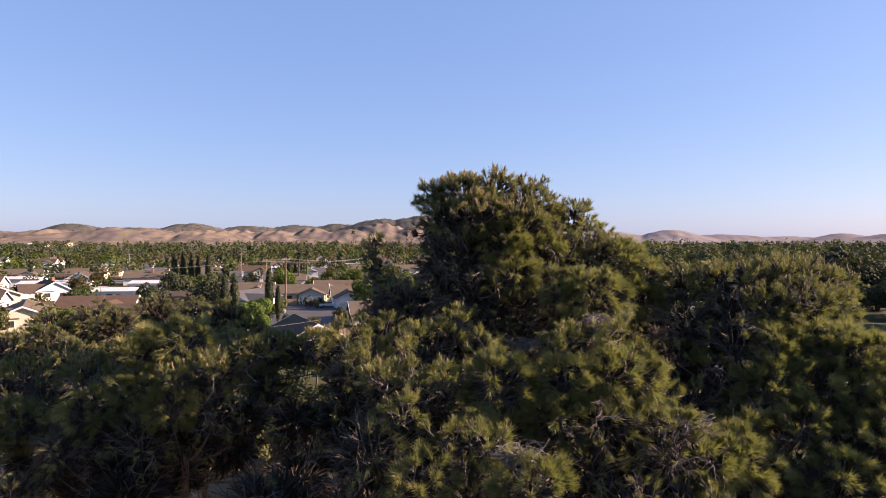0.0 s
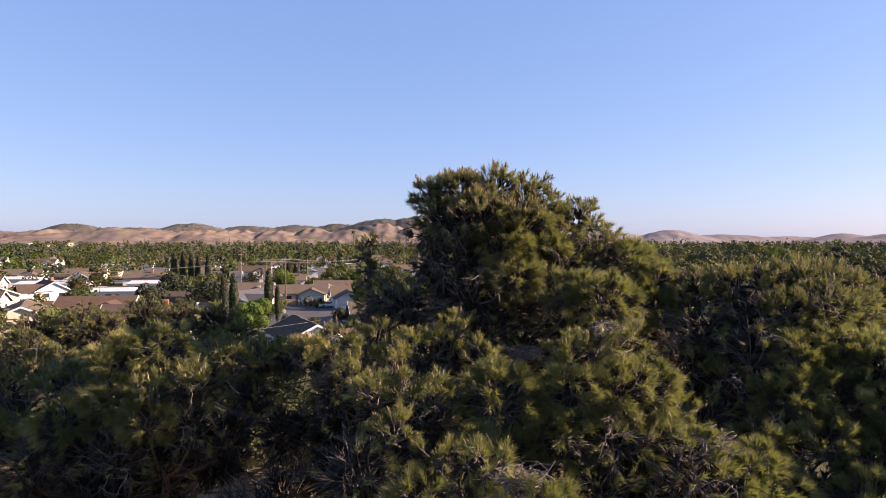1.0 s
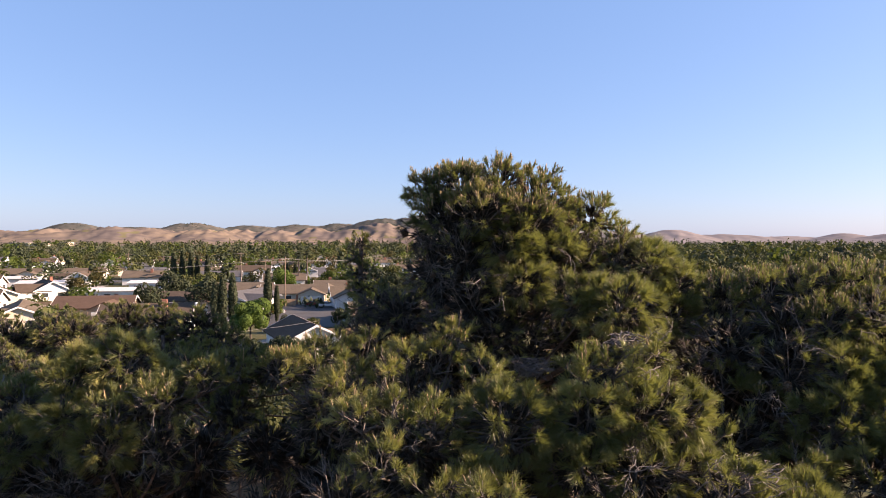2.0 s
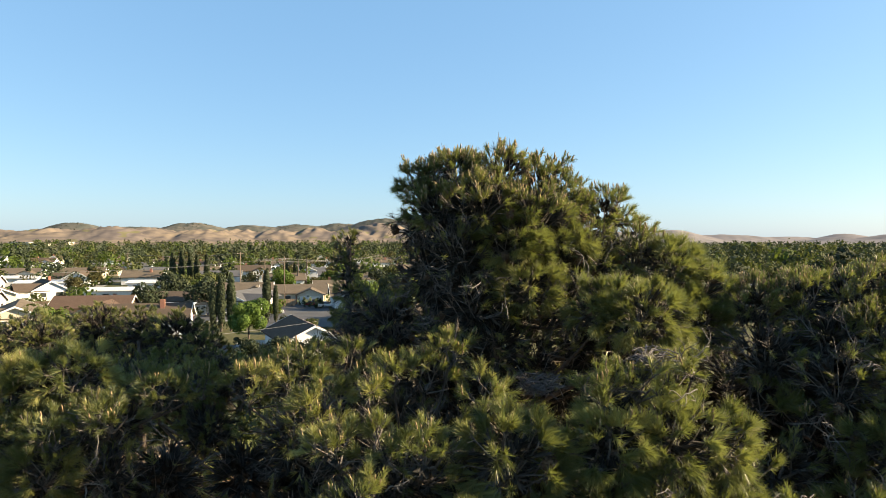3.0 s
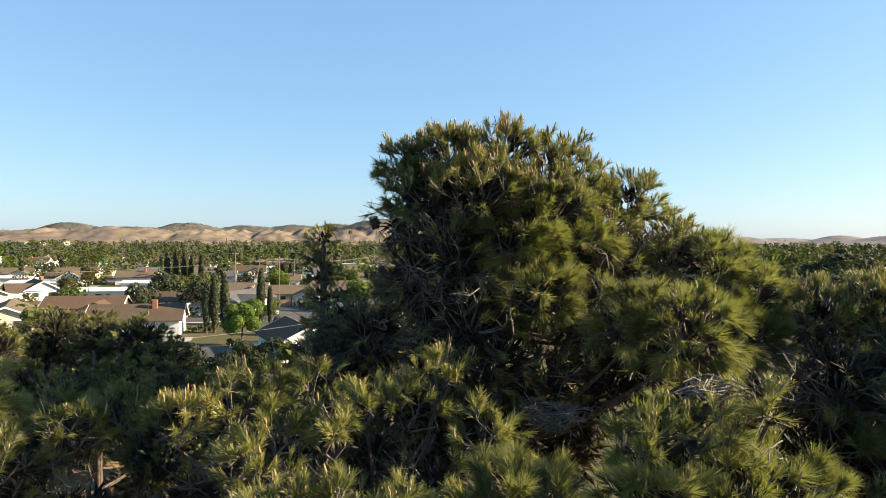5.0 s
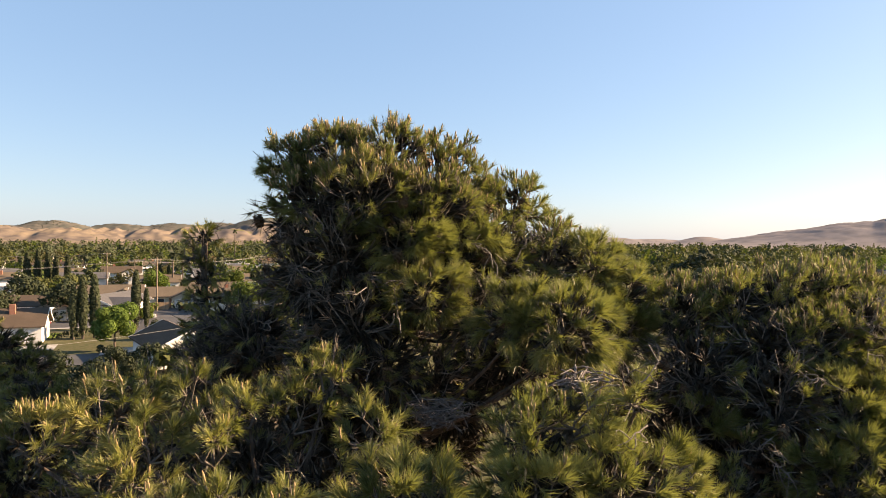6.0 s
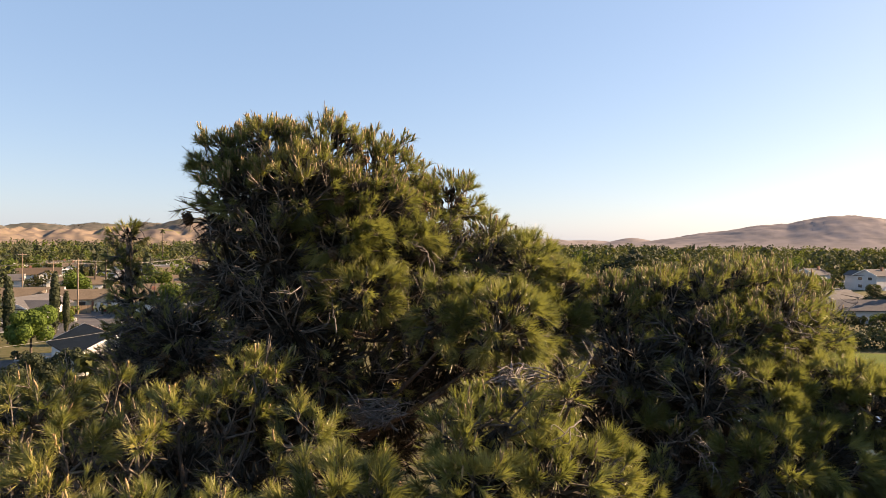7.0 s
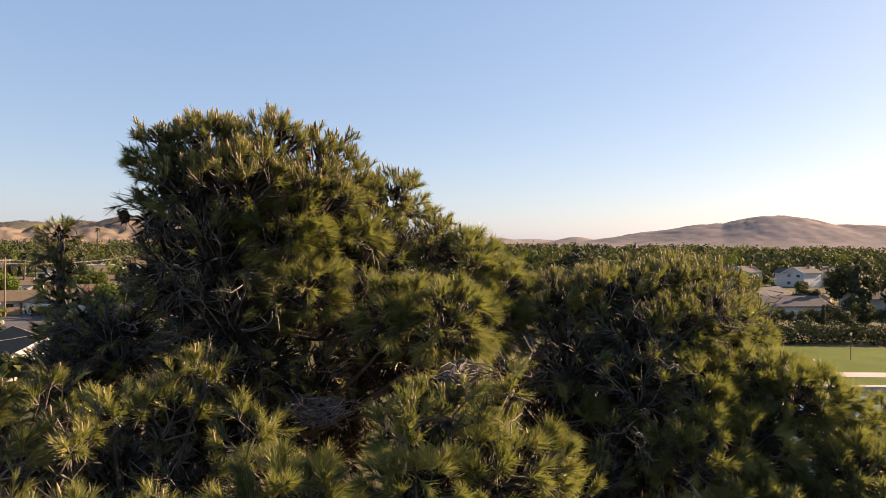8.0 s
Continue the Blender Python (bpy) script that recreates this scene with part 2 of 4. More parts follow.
def hill_range(name, hills, label, az0, az1, cover, cut=0.6):
    az = np.radians(np.linspace(az0, az1, 420))
    dist = np.linspace(1750, 4300, 90)
    A, D = np.meshgrid(az, dist, indexing="ij")
    X, Y = D * np.sin(A), D * np.cos(A)
    Z = np.zeros_like(X)
    for a, d, h, wx, wd in hills:
        a = math.radians(a)
        u, v = (A - a) * d, D - d
        Z = np.maximum(Z, 0.97 * h * np.exp(-(u / wx) ** 2 / 1.6 - (v / wd) ** 2)) + 0.02 * h * np.exp(-(u / (2 * wx)) ** 2 - (v / (1.5 * wd)) ** 2)
    n = np.array([[noise.fractal(Vector((x / 160, y / 260, 3.0)), 1.0, 2.0, 5) for x, y in zip(rx, ry)] for rx, ry in zip(X, Y)])
    gully = np.array([[abs(noise.noise(Vector((x / 45, y / 150, 8.0)))) for x, y in zip(rx, ry)] for rx, ry in zip(X, Y)])
    Z = Z * (1 + 0.05 * n) - gully * cut * Z * (1 - np.exp(-((Z - 75) / 40) ** 2) * 0.3) * np.exp(-Z / 160) - 1
    m, k = X.shape
    i = np.arange(m * k).reshape(m, k)
    f = np.stack([i[:-1, :-1], i[1:, :-1], i[1:, 1:], i[:-1, 1:]], -1).reshape(-1, 4)
    me = fast_mesh(name, np.stack([X, Y, Z], -1).reshape(-1, 3), f, True)
    return tagged(part(name, me, cover), label, "hills", kind="structure")


hill_range("backdrop_hills", HILLS, "golden dry-grass hills with dark wooded gullies", -52, 12, HILL, 0.7)
hill_range("backdrop_hills_wooded", HILLS_WOODED, "hazy hilltops dark with scrub oak", -52, 12, HILL_SCRUB, 0.2)
hill_range("backdrop_hills_far", HILLS_FAR, "dry-grass hills along the valley, distance haze put into their pale grey colour", 8, 72, HILL_FAR, 0.25)
# ---- pines: trunk, limbs, and boughs of needled shoots with upright spring candles ----
def brush(rnd, start, d, length, count, width, lo, hi, wide=(14, 54)):
    """Needles in brushes round shoots: one slim triangle each."""
    s = np.repeat(np.arange(len(start)), count)
    u = rnd.random(len(s)) ** 0.7
    side = rnd.standard_normal((len(s), 3))
    side = unit(side - (side * d[s]).sum(1, keepdims=True) * d[s])
    ang = np.radians(rnd.uniform(*wide, len(s)) - 12 * u)[:, None]
    nd = d[s] * np.cos(ang) + side * np.sin(ang)
    a = start[s] + d[s] * (length[s] * (0.1 + 0.9 * u))[:, None]
    tip = a + nd * rnd.uniform(lo, hi, (len(s), 1)) + np.array([0, 0, -0.012]) * rnd.random((len(s), 1))
    across = unit(np.cross(nd, rnd.standard_normal((len(s), 3)))) * (width * rnd.uniform(0.75, 1.25, len(s)))[:, None] / 2
    return np.stack([a - across, a + across, tip], 1).reshape(-1, 3)


# How a bough grows: whorls to the square metre, shoots to a whorl, shoot length, needle length,
# needles to a shoot, pull upwards, share of bare shoots, share of shoots with candles, lowest direction that bears shoots.
GROWTH = {
    "tuft": (17, 6, (0.06, 0.12), (0.055, 0.098), 62, 0.8, 0.05, 0.2, -0.1),
    "shag": (28, 5, (0.05, 0.10), (0.08, 0.135), 70, 0.15, 0.04, 0.1, -0.8),
    "crown": (38, 5, (0.05, 0.11), (0.055, 0.095), 48, 0.65, 0.12, 0.8, -0.5),
    "dull": (20, 4, (0.05, 0.11), (0.055, 0.10), 40, 0.2, 0.52, 0.05, -0.8),
    "dense": (28, 5, (0.04, 0.09), (0.045, 0.08), 50, 0.3, 0.1, 0.05, -0.8),
    # dark: mostly near-black filler needles, put where only shade shows under the crowns
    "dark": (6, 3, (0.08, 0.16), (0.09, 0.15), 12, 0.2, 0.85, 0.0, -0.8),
}


def bough_arrays(rnd, centre, r, style, others, width):
    """Shoots of one bough: whorls of brooms over a rounded mass, with a withered heart coloured dark for inner shade.
    """
    whorls, fan, (s0, s1), (n0, n1), needles, pull, dead, candles, lowest = GROWTH[style]
    squash = 0.88
    n = int(4 * math.pi * r * r * whorls) + 7
    k = np.arange(n) + 0.5
    phi, cz = math.pi * (1 + 5 ** 0.5) * k + rnd.uniform(0, 6), 1 - 2 * k / n
    dirs = np.stack([np.cos(phi) * np.sqrt(1 - cz * cz), np.sin(phi) * np.sqrt(1 - cz * cz), cz], 1)
    dirs = unit(dirs + 0.3 * rnd.standard_normal((n, 3)))
    dirs = dirs[(dirs[:, 2] > lowest) & ((dirs[:, 1] < 0.5) | (rnd.random(len(dirs)) < 0.55))]
    root = centre + dirs * np.array([1, 1, squash]) * r * rnd.uniform(0.62, 0.95, (len(dirs), 1))
    keep = np.ones(len(root), bool)
    for c, q in others:
        keep &= (((root - c) / (q * np.array([1, 1, squash]))) ** 2).sum(1) > 0.5
    root, dirs = root[keep], dirs[keep]
    own = np.repeat(np.arange(len(root)), fan)
    own = own[rnd.random(len(own)) < 0.88]
    low = np.clip(-dirs[:, 2:3], 0, 1)
    axis = unit(dirs + np.array([0, 0, 1.0]) * (pull * (1 - low) - 0.25 * low))
    d = unit(axis[own] + 0.42 * rnd.standard_normal((len(own), 3)))
    start = root[own] + d * rnd.uniform(0.0, 0.05, (len(own), 1))
    length = rnd.uniform(s0, s1, len(own))
    # away from the light (-x) shoots lose more needles; dark ones deepen its shade
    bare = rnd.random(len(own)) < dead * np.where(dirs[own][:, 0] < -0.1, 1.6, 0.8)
    live, bt = np.flatnonzero(~bare), np.flatnonzero(bare)
    needle = brush(rnd, start[live], d[live], length[live], needles, width, n0, n1)
    # wide dark needles fill the heart, blocking light and painting in deep shade
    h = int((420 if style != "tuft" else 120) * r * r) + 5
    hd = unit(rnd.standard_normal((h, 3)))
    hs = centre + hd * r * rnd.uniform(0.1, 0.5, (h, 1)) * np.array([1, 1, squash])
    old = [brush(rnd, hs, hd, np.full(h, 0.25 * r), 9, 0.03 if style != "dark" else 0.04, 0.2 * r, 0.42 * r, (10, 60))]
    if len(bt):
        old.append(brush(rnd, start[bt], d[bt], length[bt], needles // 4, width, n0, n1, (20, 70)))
    heart = np.repeat(np.asarray(centre)[None] + np.array([0, 0, -0.45 * r]), len(root), 0)
    elbow = (heart + root) / 2 + rnd.standard_normal(root.shape) * 0.04
    tv = []
    if len(root):
        tv += [rods(heart, elbow, 0.010, 0.007, 3), rods(elbow, root, 0.007, 0.005, 3), rods(root[own], start + d * length[:, None] * 0.8, 0.0045, 0.003, 3)]
    for _ in range(2 if len(bt) else 0):
        e0 = (start + d * length[:, None])[bt]
        tv.append(rods(e0 - d[bt] * 0.06, e0 + unit(d[bt] + 0.8 * rnd.standard_normal((len(bt), 3))) * rnd.uniform(0.04, 0.13, (len(bt), 1)), 0.0042, 0.002, 3))
    top = np.flatnonzero((~bare) & (d[:, 2] > 0.35) & (dirs[own][:, 2] > 0.1) & (rnd.random(len(own)) < candles))
    c0 = (start + d * length[:, None])[top]
    more = rnd.permutation(len(c0))[: int(0.8 * len(c0))]
    c0 = np.concatenate([c0, c0[more] + rnd.standard_normal((len(more), 3)) * 0.016])
    dd = np.concatenate([d[top], d[top][more]])
    up = unit(dd * 0.5 + np.array([0, 0, 1]) + 0.15 * rnd.standard_normal((len(c0), 3)))
    cl = rnd.uniform(0.025, 0.07, (len(c0), 1))
    return needle, np.concatenate(old), tv, (c0, up, cl), root[dirs[:, 2] < 0.3]


def join_rods(sets):
    vs, fs, at = [], [], 0
    for v, f in sets:
        vs.append(v)
        fs.append(f + at)
        at += len(v)
    return np.concatenate(vs), np.concatenate(fs)


def bough_mesh(needle, tv, tf):
    """Needles and the twigs that bear them, as one mesh with two materials."""
    n = len(needle)
    tri = np.concatenate([np.arange(n).reshape(-1, 3), n + tf[:, [0, 1, 2]], n + tf[:, [0, 2, 3]]])
    me = fast_mesh("bough", np.concatenate([needle, tv]), tri)
    me.materials.append(NEEDLE)
    me.materials.append(TWIG)
    me.polygons.foreach_set("material_index", np.repeat(np.array([0, 1], np.int32), [n // 3, 2 * len(tf)]))
    return me


def cone_mesh():
    """A closed pine cone: an egg of overlapping scales."""
    bm = bmesh.new()
    for row in range(5):
        z = -0.035 + row * 0.016
        rad = 0.024 * math.sqrt(max(0.08, 1 - ((row - 1.6) / 3.8) ** 2))
        for j in range(6):
            a = (j + 0.5 * (row % 2)) * math.tau / 6
            m = Matrix.Translation((rad * math.cos(a), rad * math.sin(a), z)) @ Matrix.Rotation(a, 4, "Z") @ Matrix.Rotation(-0.6, 4, "Y") @ Matrix.Diagonal((0.012, 0.016, 0.006, 1))
            bmesh.ops.create_cube(bm, size=1, matrix=m)
    bmesh.ops.create_uvsphere(bm, u_segments=6, v_segments=5, radius=0.022, matrix=Matrix.Diagonal((1, 1, 1.7, 1)))
    me = bpy.data.meshes.new("pine_cone")
    bm.to_mesh(me)
    bm.free()
    me.materials.append(CONE)
    return me


CONE_MESH = cone_mesh()


def pine(label, foot, top, boughs, seed, width=0.0048, skirt=8, reach=1.8, low=12.0, high=13.2, cones=0.3, radius=0.24):
    """boughs: a dict from a way of growing to rows of (x, y, z, radius)."""
    rnd = np.random.default_rng(seed)
    tree = empty("pine_tree", label, "tree", "pines in the grove", m=Matrix.Translation((foot[0], foot[1], 0)))
    org = np.array([foot[0], foot[1], 0.0])
    pts = curve_points((0, 0, -0.1), np.array(top) - org, (0.15 * rnd.standard_normal(), 0.15 * rnd.standard_normal(), 0), 14)
    pts[1:-1, :2] += 0.04 * rnd.standard_normal((12, 2))
    part("trunk", limb_mesh("trunk", pts, radius, 0.03, 9), BARK, tree)
    masses = [(np.array(l[:3], float) - org, l[3], style) for style, rows in boughs.items() for l in rows]
    # added filler boughs below the crown, dark in place of the shade there
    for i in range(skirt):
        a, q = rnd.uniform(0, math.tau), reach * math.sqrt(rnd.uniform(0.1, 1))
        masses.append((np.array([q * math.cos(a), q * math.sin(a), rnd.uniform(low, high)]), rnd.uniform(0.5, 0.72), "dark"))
    twigs, spires, withered = [], [], []
    for i, (c, r, style) in enumerate(masses):
        others = [(o, q) for j, (o, q, _) in enumerate(masses) if j != i]
        needle, old, tv, (c0, up, cl), lower = bough_arrays(rnd, c, r, style, others, width if style != "dark" else 2.2 * width)
        zs = max(c[2] - rnd.uniform(0.4, 1.0), 1.0)
        k = int(np.argmin(np.abs(pts[:, 2] - zs)))
        part("limb", limb_mesh("limb", curve_points(pts[k], c + np.array([0, 0, -0.45 * r]), (0, 0, -0.12), 7), 0.02 + 0.025 * r, 0.009, 6), BARK, tree)
        withered.append(old)
        if len(needle) < 30:
            twigs += tv
            continue
        bough = part("bough", bough_mesh(needle, *join_rods(tv)), None, tree)
        if len(c0):
            spires += [rods(c0 - up * 0.01, c0 + up * cl * 0.6, 0.0045, 0.0068, 5), rods(c0 + up * cl * 0.6, c0 + up * cl, 0.0068, 0.0025, 5)]
        if style in ("dull", "crown", "shag") and len(lower) and rnd.random() < (cones if style != "dull" else 2 * cones):
            for p in lower[rnd.permutation(len(lower))[:2]]:
                q = part("pine_cone", CONE_MESH, None, bough)
                q.matrix_local = pose(*(p + 0.05 * unit(p - c)), rnd.uniform(100, 240), rnd.uniform(-40, 40), 0) @ Matrix.Scale(rnd.uniform(1.1, 1.6), 4)
    if twigs:
        tagged(part("twig_growth", fast_mesh("twig_growth", *join_rods(twigs)), TWIG, tree, "bare grey-brown twigs"), kind="stuff")
    # withered needles together with the dark shade filler of all boughs
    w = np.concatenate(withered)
    tagged(part("old_needles", fast_mesh("old_needles", w, np.arange(len(w)).reshape(-1, 3)), OLD_NEEDLE_SHADE, tree, "withered grey-brown needles, also dark fill for the crown's inner shade"), kind="stuff")
    if spires:
        tagged(part("candle_growth", fast_mesh("candle_growth", *join_rods(spires), True), CANDLE, tree, "upright tan spring candles"), kind="stuff")
    return tree


def gnarl(rnd, tree, at, count, size, up=0.5):
    """A tangle of bleached, curling, forked dead twigs on a tree."""
    org = np.array([tree.location.x, tree.location.y, 0])
    for _ in range(count):
        d = unit(rnd.standard_normal(3) + np.array([0, 0, up]))
        p = [np.array(at) - org + 0.12 * rnd.standard_normal(3)]
        for _ in range(6):
            d = unit(d + 0.36 * rnd.standard_normal(3))
            p.append(p[-1] + d * size / 7)
        twig = part("dead_branch", limb_mesh("dead_branch", p, 0.0048, 0.0018, 5), DEADWOOD, tree, "bleached grey dead branch")
        for k in (2, 3, 4):
            e = unit(d + 0.9 * rnd.standard_normal(3))
            part("fork", limb_mesh("fork", curve_points(p[k], p[k] + e * size * 0.3, 0.03 * rnd.standard_normal(3), 5), 0.0035, 0.0016, 4), DEADWOOD, twig)


main_pine = pine("tall dark green pine with a rounded crown and tan candles", (0.6, 9.4), (0.6, 9.2, 16.5), {
    "crown": [(-0.1, 8.9, 16.5, 0.34), (0.22, 8.75, 16.55, 0.36), (0.68, 8.7, 16.58, 0.37), (1.08, 8.85, 16.5, 0.36), (1.28, 8.85, 16.33, 0.34), (1.38, 8.95, 16.15, 0.34), (0.08, 8.5, 16.22, 0.35), (0.45, 8.35, 16.25, 0.4), (0.95, 8.4, 16.15, 0.4),
              (1.8, 8.95, 16.22, 0.28), (2.05, 8.65, 15.8, 0.3), (1.55, 8.85, 16.0, 0.32)],
    "shag": [(0.78, 8.25, 15.9, 0.34), (1.2, 8.45, 15.85, 0.34), (0.9, 8.1, 15.5, 0.26), (2.38, 8.5, 15.65, 0.32), (2.62, 8.45, 15.4, 0.34), (2.5, 8.25, 15.15, 0.3), (1.78, 7.5, 15.3, 0.33), (1.48, 7.65, 15.34, 0.26), (1.95, 7.7, 15.25, 0.28)],
    "tuft": [(1.95, 9.0, 16.32, 0.13), (2.22, 9.08, 16.05, 0.14), (0.17, 8.5, 16.66, 0.09)],
    "dull": [(-0.1, 8.75, 16.08, 0.33), (0.25, 8.3, 15.75, 0.42), (-0.03, 8.7, 15.6, 0.4), (1.6, 8.6, 15.75, 0.36), (0.35, 8.2, 15.3, 0.4), (1.3, 8.2, 15.3, 0.36), (-0.45, 8.9, 15.05, 0.4), (0.1, 8.5, 14.9, 0.4), (0.6, 8.3, 14.9, 0.38), (-0.8, 9.1, 14.75, 0.36), (-0.2, 8.9, 14.45, 0.4), (1.0, 8.6, 14.75, 0.36)],
    # unseen inner boughs, added as a dark core to shade the crown's left
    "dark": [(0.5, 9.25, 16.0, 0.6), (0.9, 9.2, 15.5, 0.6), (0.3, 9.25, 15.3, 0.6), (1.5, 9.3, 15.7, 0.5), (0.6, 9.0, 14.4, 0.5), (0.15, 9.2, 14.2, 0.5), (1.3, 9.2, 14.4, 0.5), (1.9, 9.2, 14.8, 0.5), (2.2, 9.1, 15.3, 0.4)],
}, 11, skirt=10, low=12.6, high=14.0, reach=1.2, cones=0.5)
back_pine = pine("broken-topped pine with sparse dark boughs behind the tall one", (-1.0, 10.2), (-1.12, 10.2, 15.9), {
    "dense": [(-1.14, 10.2, 15.92, 0.11), (-1.14, 10.2, 15.74, 0.14), (-1.12, 10.2, 15.52, 0.17), (-1.08, 10.2, 15.28, 0.2), (-1.02, 10.1, 15.02, 0.24), (-0.85, 10.0, 14.85, 0.3), (-0.7, 9.9, 14.6, 0.36), (-1.1, 10.1, 14.72, 0.26), (-0.55, 9.7, 15.0, 0.3)],
    "dull": [(-0.72, 9.2, 15.1, 0.3), (-0.7, 9.4, 14.8, 0.36), (-0.9, 9.6, 14.55, 0.34), (-0.95, 9.4, 14.1, 0.34)],
    "dark": [(0.3, 11.0, 15.0, 0.6), (-0.9, 10.4, 14.3, 0.4), (-0.95, 10.4, 13.8, 0.45), (-0.7, 10.4, 13.4, 0.5), (-1.25, 10.4, 13.4, 0.45), (-0.9, 10.2, 12.9, 0.5)],
}, 12, reach=0.8)
front_pine = pine("low spreading pine with yellow-green tips and candles", (-0.2, 7.4), (-0.2, 7.2, 14.0), {
    "tuft": [(0.13, 7.37, 14.98, 0.17), (-0.08, 7.3, 14.78, 0.23), (-0.32, 7.25, 14.82, 0.16), (-0.5, 7.05, 14.68, 0.2), (-0.7, 7.65, 14.82, 0.2), (-1.05, 7.7, 14.85, 0.18), (-1.2, 7.4, 14.76, 0.25), (-1.52, 7.25, 14.68, 0.2),
             (-0.9, 6.8, 14.57, 0.18), (-0.62, 6.3, 14.5, 0.21), (-0.3, 6.3, 14.52, 0.2), (-0.05, 6.2, 14.53, 0.2), (0.38, 6.95, 14.72, 0.18), (0.35, 5.5, 14.12, 0.2), (-0.42, 5.85, 14.3, 0.2), (0.0, 5.8, 14.06, 0.2), (-0.85, 7.05, 14.7, 0.18)],
    "shag": [(0.55, 6.35, 14.48, 0.34), (0.72, 5.25, 13.85, 0.28), (-0.2, 5.35, 13.85, 0.26), (0.3, 6.0, 13.95, 0.28), (0.6, 7.0, 14.4, 0.26)],
    "dull": [(-0.6, 6.9, 14.3, 0.3), (-0.2, 6.7, 14.2, 0.32), (-1.1, 7.1, 14.35, 0.3), (-0.75, 5.9, 13.95, 0.32), (-0.5, 6.3, 14.0, 0.3), (0.1, 7.1, 14.4, 0.3), (-0.3, 7.5, 14.4, 0.3), (-1.0, 7.6, 14.4, 0.3), (0.2, 5.6, 13.7, 0.3), (-0.9, 5.4, 13.5, 0.34)],
    "dark": [(-0.4, 7.2, 13.8, 0.5), (0.3, 6.7, 13.7, 0.5), (-0.9, 6.8, 13.5, 0.45), (0.3, 5.6, 13.2, 0.5), (-0.5, 5.6, 13.1, 0.5), (0.9, 7.3, 13.8, 0.5)],
}, 13, skirt=6, high=12.8, radius=0.17)
sunny_pine = pine("pine with dense sunlit green boughs and grey dead twigs", (1.8, 7.0), (1.7, 6.8, 14.6), {
    "tuft": [(1.2, 6.45, 14.82, 0.2), (1.45, 6.5, 14.9, 0.2), (1.72, 6.62, 14.86, 0.2), (2.3, 6.7, 14.2, 0.24), (2.1, 5.75, 14.18, 0.22), (1.8, 6.42, 15.02, 0.08)],
    "shag": [(1.22, 6.42, 14.52, 0.32), (1.65, 6.45, 14.52, 0.34), (1.98, 6.65, 14.48, 0.34), (1.98, 6.55, 14.05, 0.34), (1.15, 6.3, 14.1, 0.28), (2.45, 5.95, 13.85, 0.3)],
    "dull": [(1.6, 6.3, 14.1, 0.36), (1.4, 6.1, 13.7, 0.36), (2.15, 5.85, 13.9, 0.32), (1.75, 5.6, 13.5, 0.36), (2.3, 5.5, 13.4, 0.36), (2.2, 6.9, 14.0, 0.34)],
    "dark": [(1.6, 7.0, 14.2, 0.5), (1.8, 6.6, 13.5, 0.5), (2.4, 6.4, 13.2, 0.5), (1.2, 6.2, 13.2, 0.5)],
}, 14, skirt=6, high=12.9, radius=0.17)
broad_pine = pine("broad flat-topped pine with tan candles along its crown", (4.2, 8.5), (4.2, 8.4, 15.2), {
    "crown": [(3.1, 8.2, 15.3, 0.3), (3.5, 8.1, 15.37, 0.32), (3.9, 8.1, 15.41, 0.32), (4.3, 8.15, 15.44, 0.34), (4.7, 8.2, 15.4, 0.34), (5.0, 8.3, 15.3, 0.33), (3.95, 7.7, 15.14, 0.3), (4.4, 7.7, 15.18, 0.32), (4.8, 7.9, 15.08, 0.32)],
    "shag": [(4.35, 7.35, 14.75, 0.32), (4.78, 7.5, 14.68, 0.34), (4.1, 7.0, 14.3, 0.34), (4.55, 7.05, 14.3, 0.34), (4.9, 6.75, 13.9, 0.34), (4.3, 6.55, 13.8, 0.34), (3.9, 7.3, 14.7, 0.28), (3.6, 7.0, 14.3, 0.32), (3.15, 6.65, 13.8, 0.34), (2.87, 6.1, 13.75, 0.34), (3.85, 6.1, 13.5, 0.36), (4.6, 7.05, 14.62, 0.3), (4.86, 7.0, 14.56, 0.3), (5.12, 6.95, 14.4, 0.3), (4.7, 6.6, 14.1, 0.34), (4.95, 6.7, 14.05, 0.34), (4.5, 6.3, 13.85, 0.34)],
    "tuft": [(3.12, 7.4, 14.42, 0.22), (2.86, 7.6, 14.52, 0.2), (4.45, 7.15, 14.75, 0.24), (3.75, 6.6, 13.95, 0.25), (3.8, 7.15, 14.6, 0.2)],
    "dull": [(3.5, 7.7, 15.08, 0.32), (3.0, 7.8, 14.9, 0.36), (3.4, 7.4, 14.72, 0.34), (2.8, 7.25, 14.05, 0.36), (3.7, 6.6, 13.5, 0.34)],
}, 15, skirt=0, cones=0.5)
